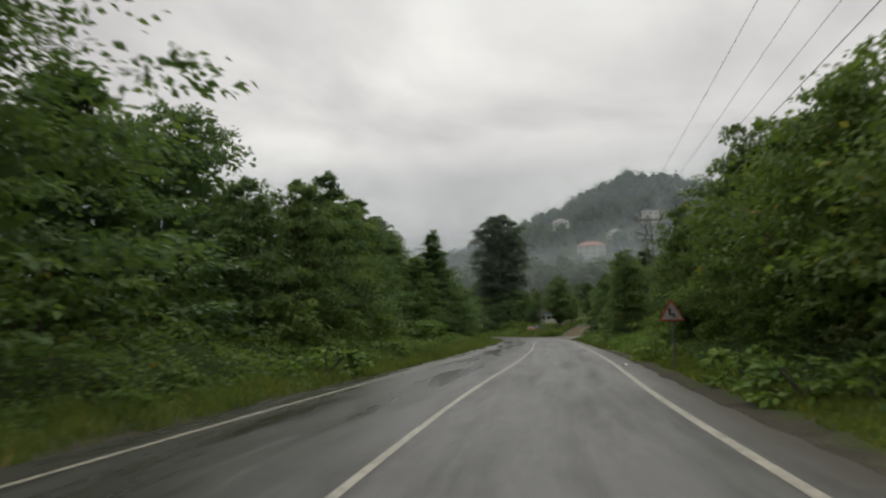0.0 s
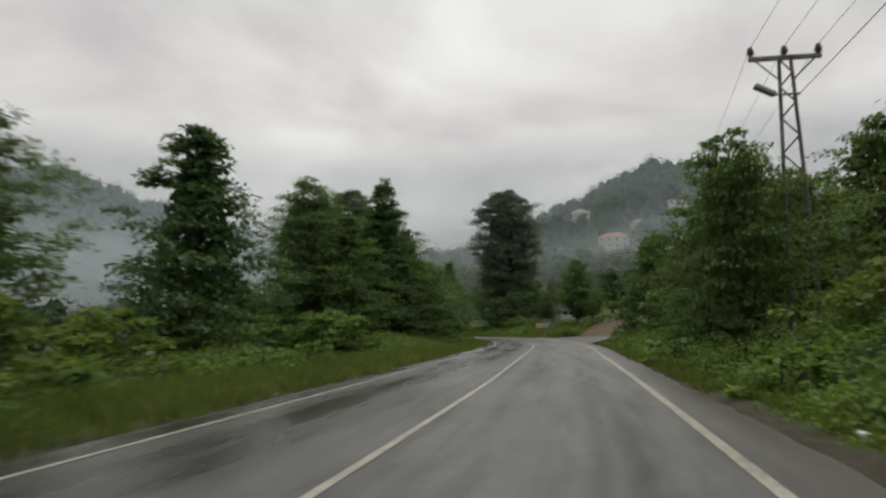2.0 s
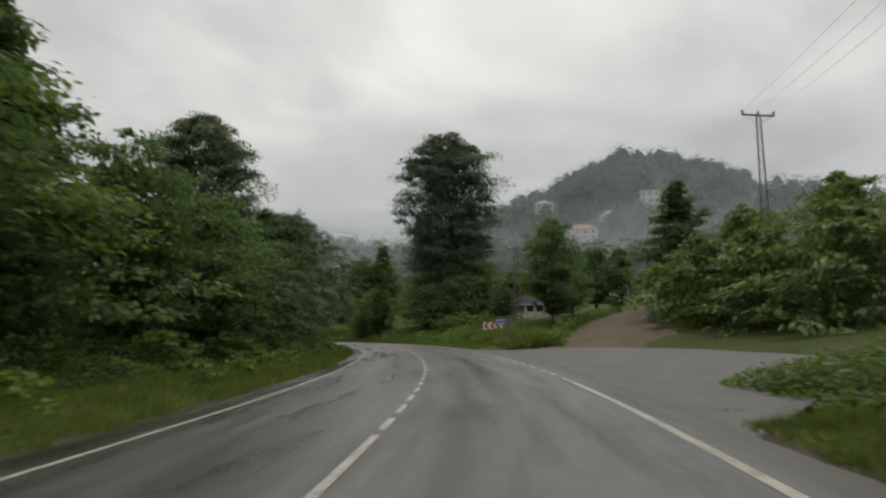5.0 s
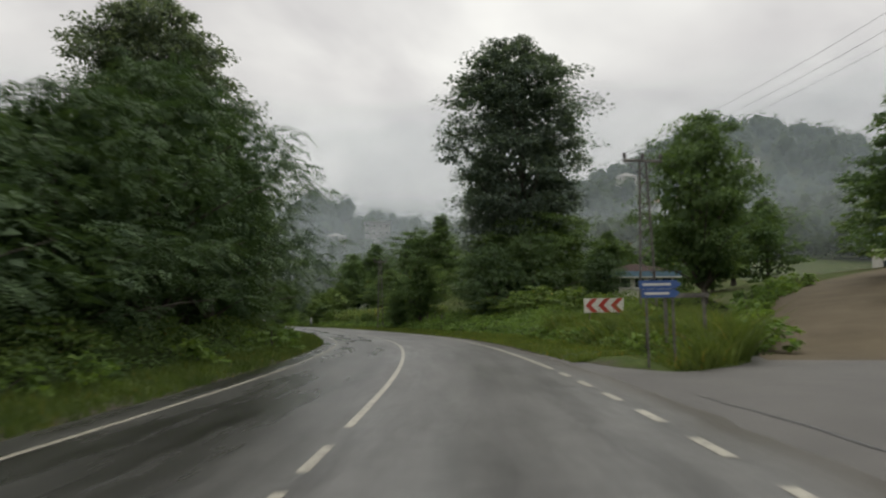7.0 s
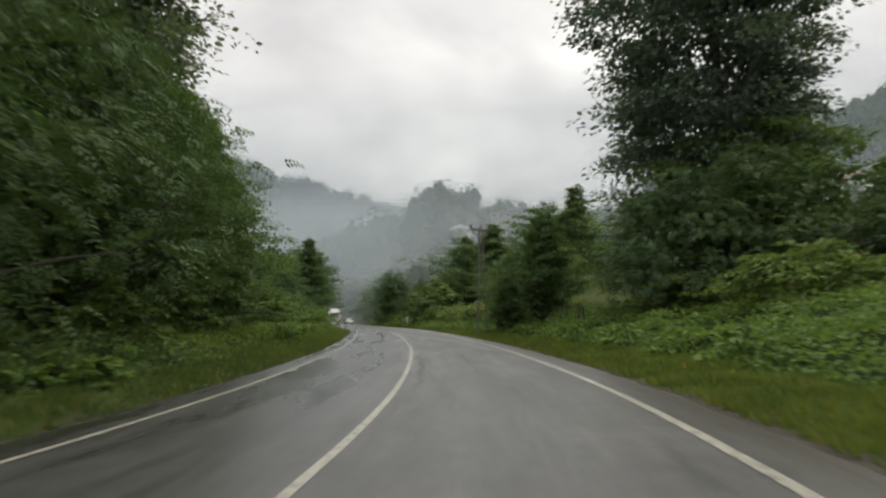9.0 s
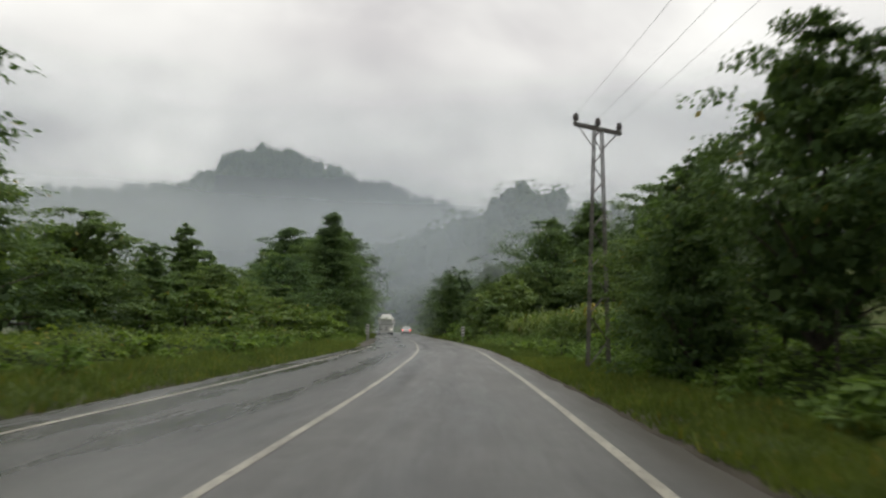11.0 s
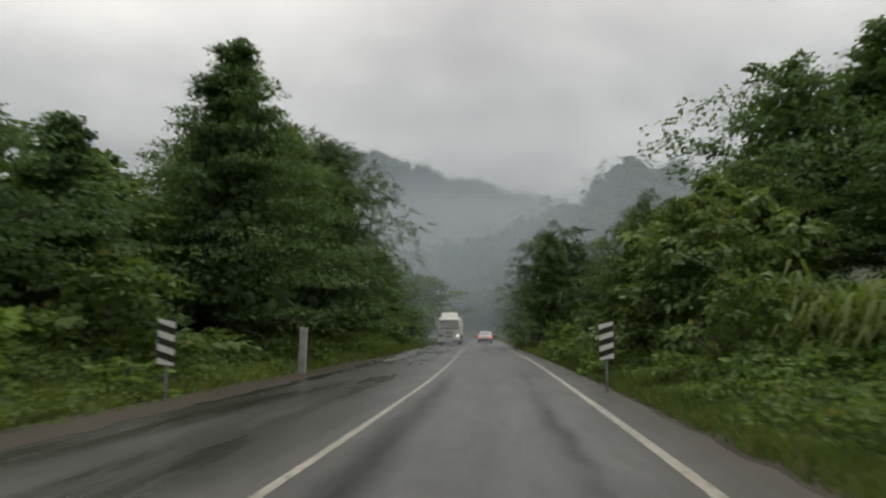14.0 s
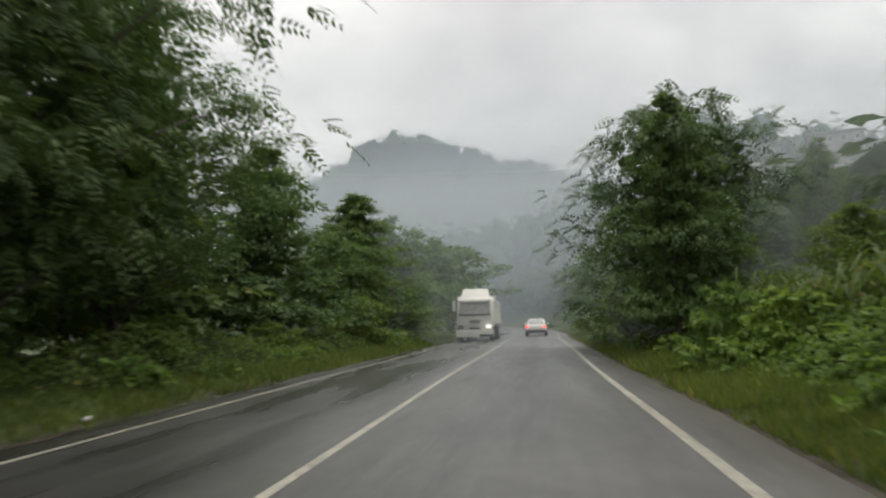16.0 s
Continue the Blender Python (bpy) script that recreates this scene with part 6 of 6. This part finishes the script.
def sedan(s, lat):
    x, y = (float(v) for v in road_xy(s, lat))
    e = thing("white_car", pose(x, y, 0.0, 0, 0, road_heading(s)), "white saloon car with red tail lights on the wet road", "car")
    body = part("body", loft([(-2.2, 0.78, 0.38, 0.92, 0.86), (-2.1, 0.86, 0.28, 0.98, 0.88), (-1.3, 0.88, 0.22, 0.98, 0.92), (0, 0.89, 0.2, 0.96, 0.94), (1.3, 0.88, 0.22, 0.92, 0.9), (2.0, 0.82, 0.28, 0.78, 0.85), (2.2, 0.7, 0.38, 0.68, 0.8)]), M_CARWHITE, e)
    part("cabin", loft([(-1.75, 0.72, 0.9, 0.99, 0.95), (-1.0, 0.74, 0.9, 1.42, 0.80), (-0.3, 0.75, 0.9, 1.47, 0.80), (0.5, 0.75, 0.9, 1.42, 0.8), (1.25, 0.74, 0.85, 0.96, 0.95)]), M_CARWHITE, e)
    bm = bmesh.new()
    q = [bm.verts.new(c) for c in ((-0.60, -1.66, 1.06), (0.60, -1.66, 1.06), (0.52, -1.10, 1.385), (-0.52, -1.10, 1.385))]
    bm.faces.new(q)
    bmesh.ops.translate(bm, vec=(0, -0.03, 0.03), verts=bm.verts)
    r = bmesh.ops.extrude_face_region(bm, geom=list(bm.faces))
    bmesh.ops.translate(bm, vec=(0, 0.05, -0.05), verts=[v for v in r["geom"] if isinstance(v, bmesh.types.BMVert)])
    part("rear_window", bm, M_GLASS, e)
    for sg in (-1, 1):
        part("tail_light", bx(sg * 0.72 - 0.12, sg * 0.72 + 0.12, -2.23, -2.08, 0.72, 0.86, bevel=0.03), M_TAIL, e, "lit red tail light")
        part("side_window", bx(sg * 0.69 - 0.03, sg * 0.69 + 0.03, -0.95, 0.75, 1.02, 1.28, bevel=0.02), M_GLASS, e)
        part("door_mirror", bx(sg * 0.98 - 0.08, sg * 0.98 + 0.08, 0.72, 0.86, 0.98, 1.12, bevel=0.03), M_CARWHITE, e)
    part("bumper", bx(-0.80, 0.80, -2.27, -2.1, 0.30, 0.52, bevel=0.05), M_BLACK, e)
    part("number_plate", bx(-0.26, 0.26, -2.265, -2.2, 0.62, 0.73), M_WHITE, e)
    for sg in (-1, 1):
        for py in (-1.35, 1.38):
            wheel(e, sg * 0.80, py, 0.31, 0.2)


def lorry(s, lat):
    x, y = (float(v) for v in road_xy(s, lat))
    e = thing("white_truck", pose(x, y, 0.0, 0, 0, road_heading(s) + 180), "dirty white forward-control truck with a roof fairing and tipper body", "truck")
    # the truck faces +y in its own frame
    cab = part("cab", loft([(0.0, 1.24, 0.55, 2.95, 0.93), (1.6, 1.25, 0.5, 2.95, 0.92), (1.85, 1.22, 0.5, 2.75, 0.9), (1.98, 1.16, 0.55, 1.75, 0.95)]), M_TRUCKWHITE, e)
    bm = prism(bmesh.new(), [(-0.95, 2.93), (0.95, 2.93), (0.82, 3.52), (-0.82, 3.52)], 0.3, 1.5)
    for v in bm.verts:
        if v.co.y > 1 and v.co.z > 3.2:
            v.co.y -= 0.55
    bmesh.ops.bevel(bm, geom=list(bm.edges), offset=0.06, segments=2, affect="EDGES")
    part("roof_fairing", bm, M_TRUCKWHITE, e)
    bm = bmesh.new()
    q = [(-1.02, 1.99, 1.82), (1.02, 1.99, 1.82), (0.98, 1.88, 2.58), (-0.98, 1.88, 2.58)]
    a = [bm.verts.new(c) for c in q]
    b = [bm.verts.new((c[0], c[1] - 0.3, c[2])) for c in q]
    bm.faces.new(a)
    bm.faces.new(b[::-1])
    for k in range(4):
        bm.faces.new((a[k], b[k], b[(k + 1) % 4], a[(k + 1) % 4]))
    bmesh.ops.recalc_face_normals(bm, faces=bm.faces)
    # the sky's reflection is put into the windscreen's pale base colour
    part("windscreen", bm, plain("pale_windscreen", (0.36, 0.35, 0.32), 0.10, wear=0.2), e, "windscreen coloured pale like mirrored sky")
    part("sun_visor", bx(-1.08, 1.08, 1.85, 2.1, 2.58, 2.72, bevel=0.03), M_TRUCKWHITE, e)
    part("wiper", bx(-1.06, 1.06, 2.0, 2.03, 1.70, 1.80), M_BLACK, e)
    for k in range(3):
        part("grille_slat", bx(-0.36, 0.36, 1.99, 2.03, 1.22 + k * 0.07, 1.25 + k * 0.07), M_BLACK, e)
    part("bumper", bx(-1.24, 1.24, 1.8, 2.15, 0.28, 0.74, bevel=0.06), M_TRUCKWHITE, e)
    # black strip over one lower half of the bumper
    part("bumper_dark_strip", bx(-1.22, -0.3, 2.1, 2.165, 0.3, 0.46, bevel=0.01), M_BLACK, e, "dark strip low on the bumper")
    part("number_plate", bx(-0.26, 0.26, 2.155, 2.17, 0.50, 0.61), M_WHITE, e)
    part("bumper_gap", bx(-0.35, 0.35, 2.0, 2.06, 0.80, 0.90), M_BLACK, e)
    for sg in (-1, 1):
        part("headlight", bx(sg * 0.92 - 0.17, sg * 0.92 + 0.17, 1.98, 2.08, 0.86, 1.08, bevel=0.04), M_HEAD if sg < 0 else M_GLASS, e, "lit headlight" if sg < 0 else "dark headlight")
        m = part("mirror", bx(sg * 1.40 - 0.10, sg * 1.40 + 0.10, 1.75, 1.85, 2.0, 2.7, bevel=0.03), M_TRUCKWHITE, e)
        part("mirror_arm", rod(bmesh.new(), (sg * 1.2, 1.7, 2.5), (sg * 1.42, 1.8, 2.5), 0.025), M_BLACK, e)
    part("chassis", bx(-0.45, 0.45, -6.6, 1.2, 0.62, 0.9), M_BLACK, e)
    bm = prism(bmesh.new(), [(-1.27, 1.15), (1.27, 1.15), (1.27, 2.75), (1.17, 2.75), (1.17, 1.25), (-1.17, 1.25), (-1.17, 2.75), (-1.27, 2.75)], -6.6, -0.35)
    part("tipper_body", bm, M_TRUCKWHITE, e)
    part("headboard", bx(-1.27, 1.27, -0.35, -0.25, 1.15, 3.05, bevel=0.02), M_TRUCKWHITE, e)
    part("bed_mount", bx(-0.6, 0.6, -6.4, -0.4, 0.9, 1.15), M_BLACK, e)
    for sg in (-1, 1):
        for py in (0.9, -4.2, -5.5):
            wheel(e, sg * 1.05, py, 0.5, 0.3)


sedan(303.0, -1.85)
lorry(290.0, -5.6)


# ------------------------------------------------------------- small litter on the verge
def litter(s, lat, size, seed):
    x, y = (float(v) for v in road_xy(s, lat))
    bm = bmesh.new()
    bmesh.ops.create_icosphere(bm, subdivisions=2, radius=size)
    rng = random.Random(seed)
    for v in bm.verts:
        v.co *= rng.uniform(0.6, 1.15)
        v.co.z *= 0.45
    ob = tagged(part("crumpled_litter", bm, M_WHITE), "crumpled white scrap of litter lying on the verge", "litter", "scraps of litter")
    ob.matrix_basis = pose(x, y, max(gz(x, y), -0.01) + size * 0.35, 0, 0, rng.uniform(0, 360))


for k, (s, lat, size) in enumerate([(38.5, 1.6, 0.09), (34.7, 1.75, 0.07), (31.9, 1.7, 0.10), (24.5, 0.28, 0.10), (247.5, -7.9, 0.09), (251.0, -7.8, 0.08)]):
    litter(s, lat, size, k)
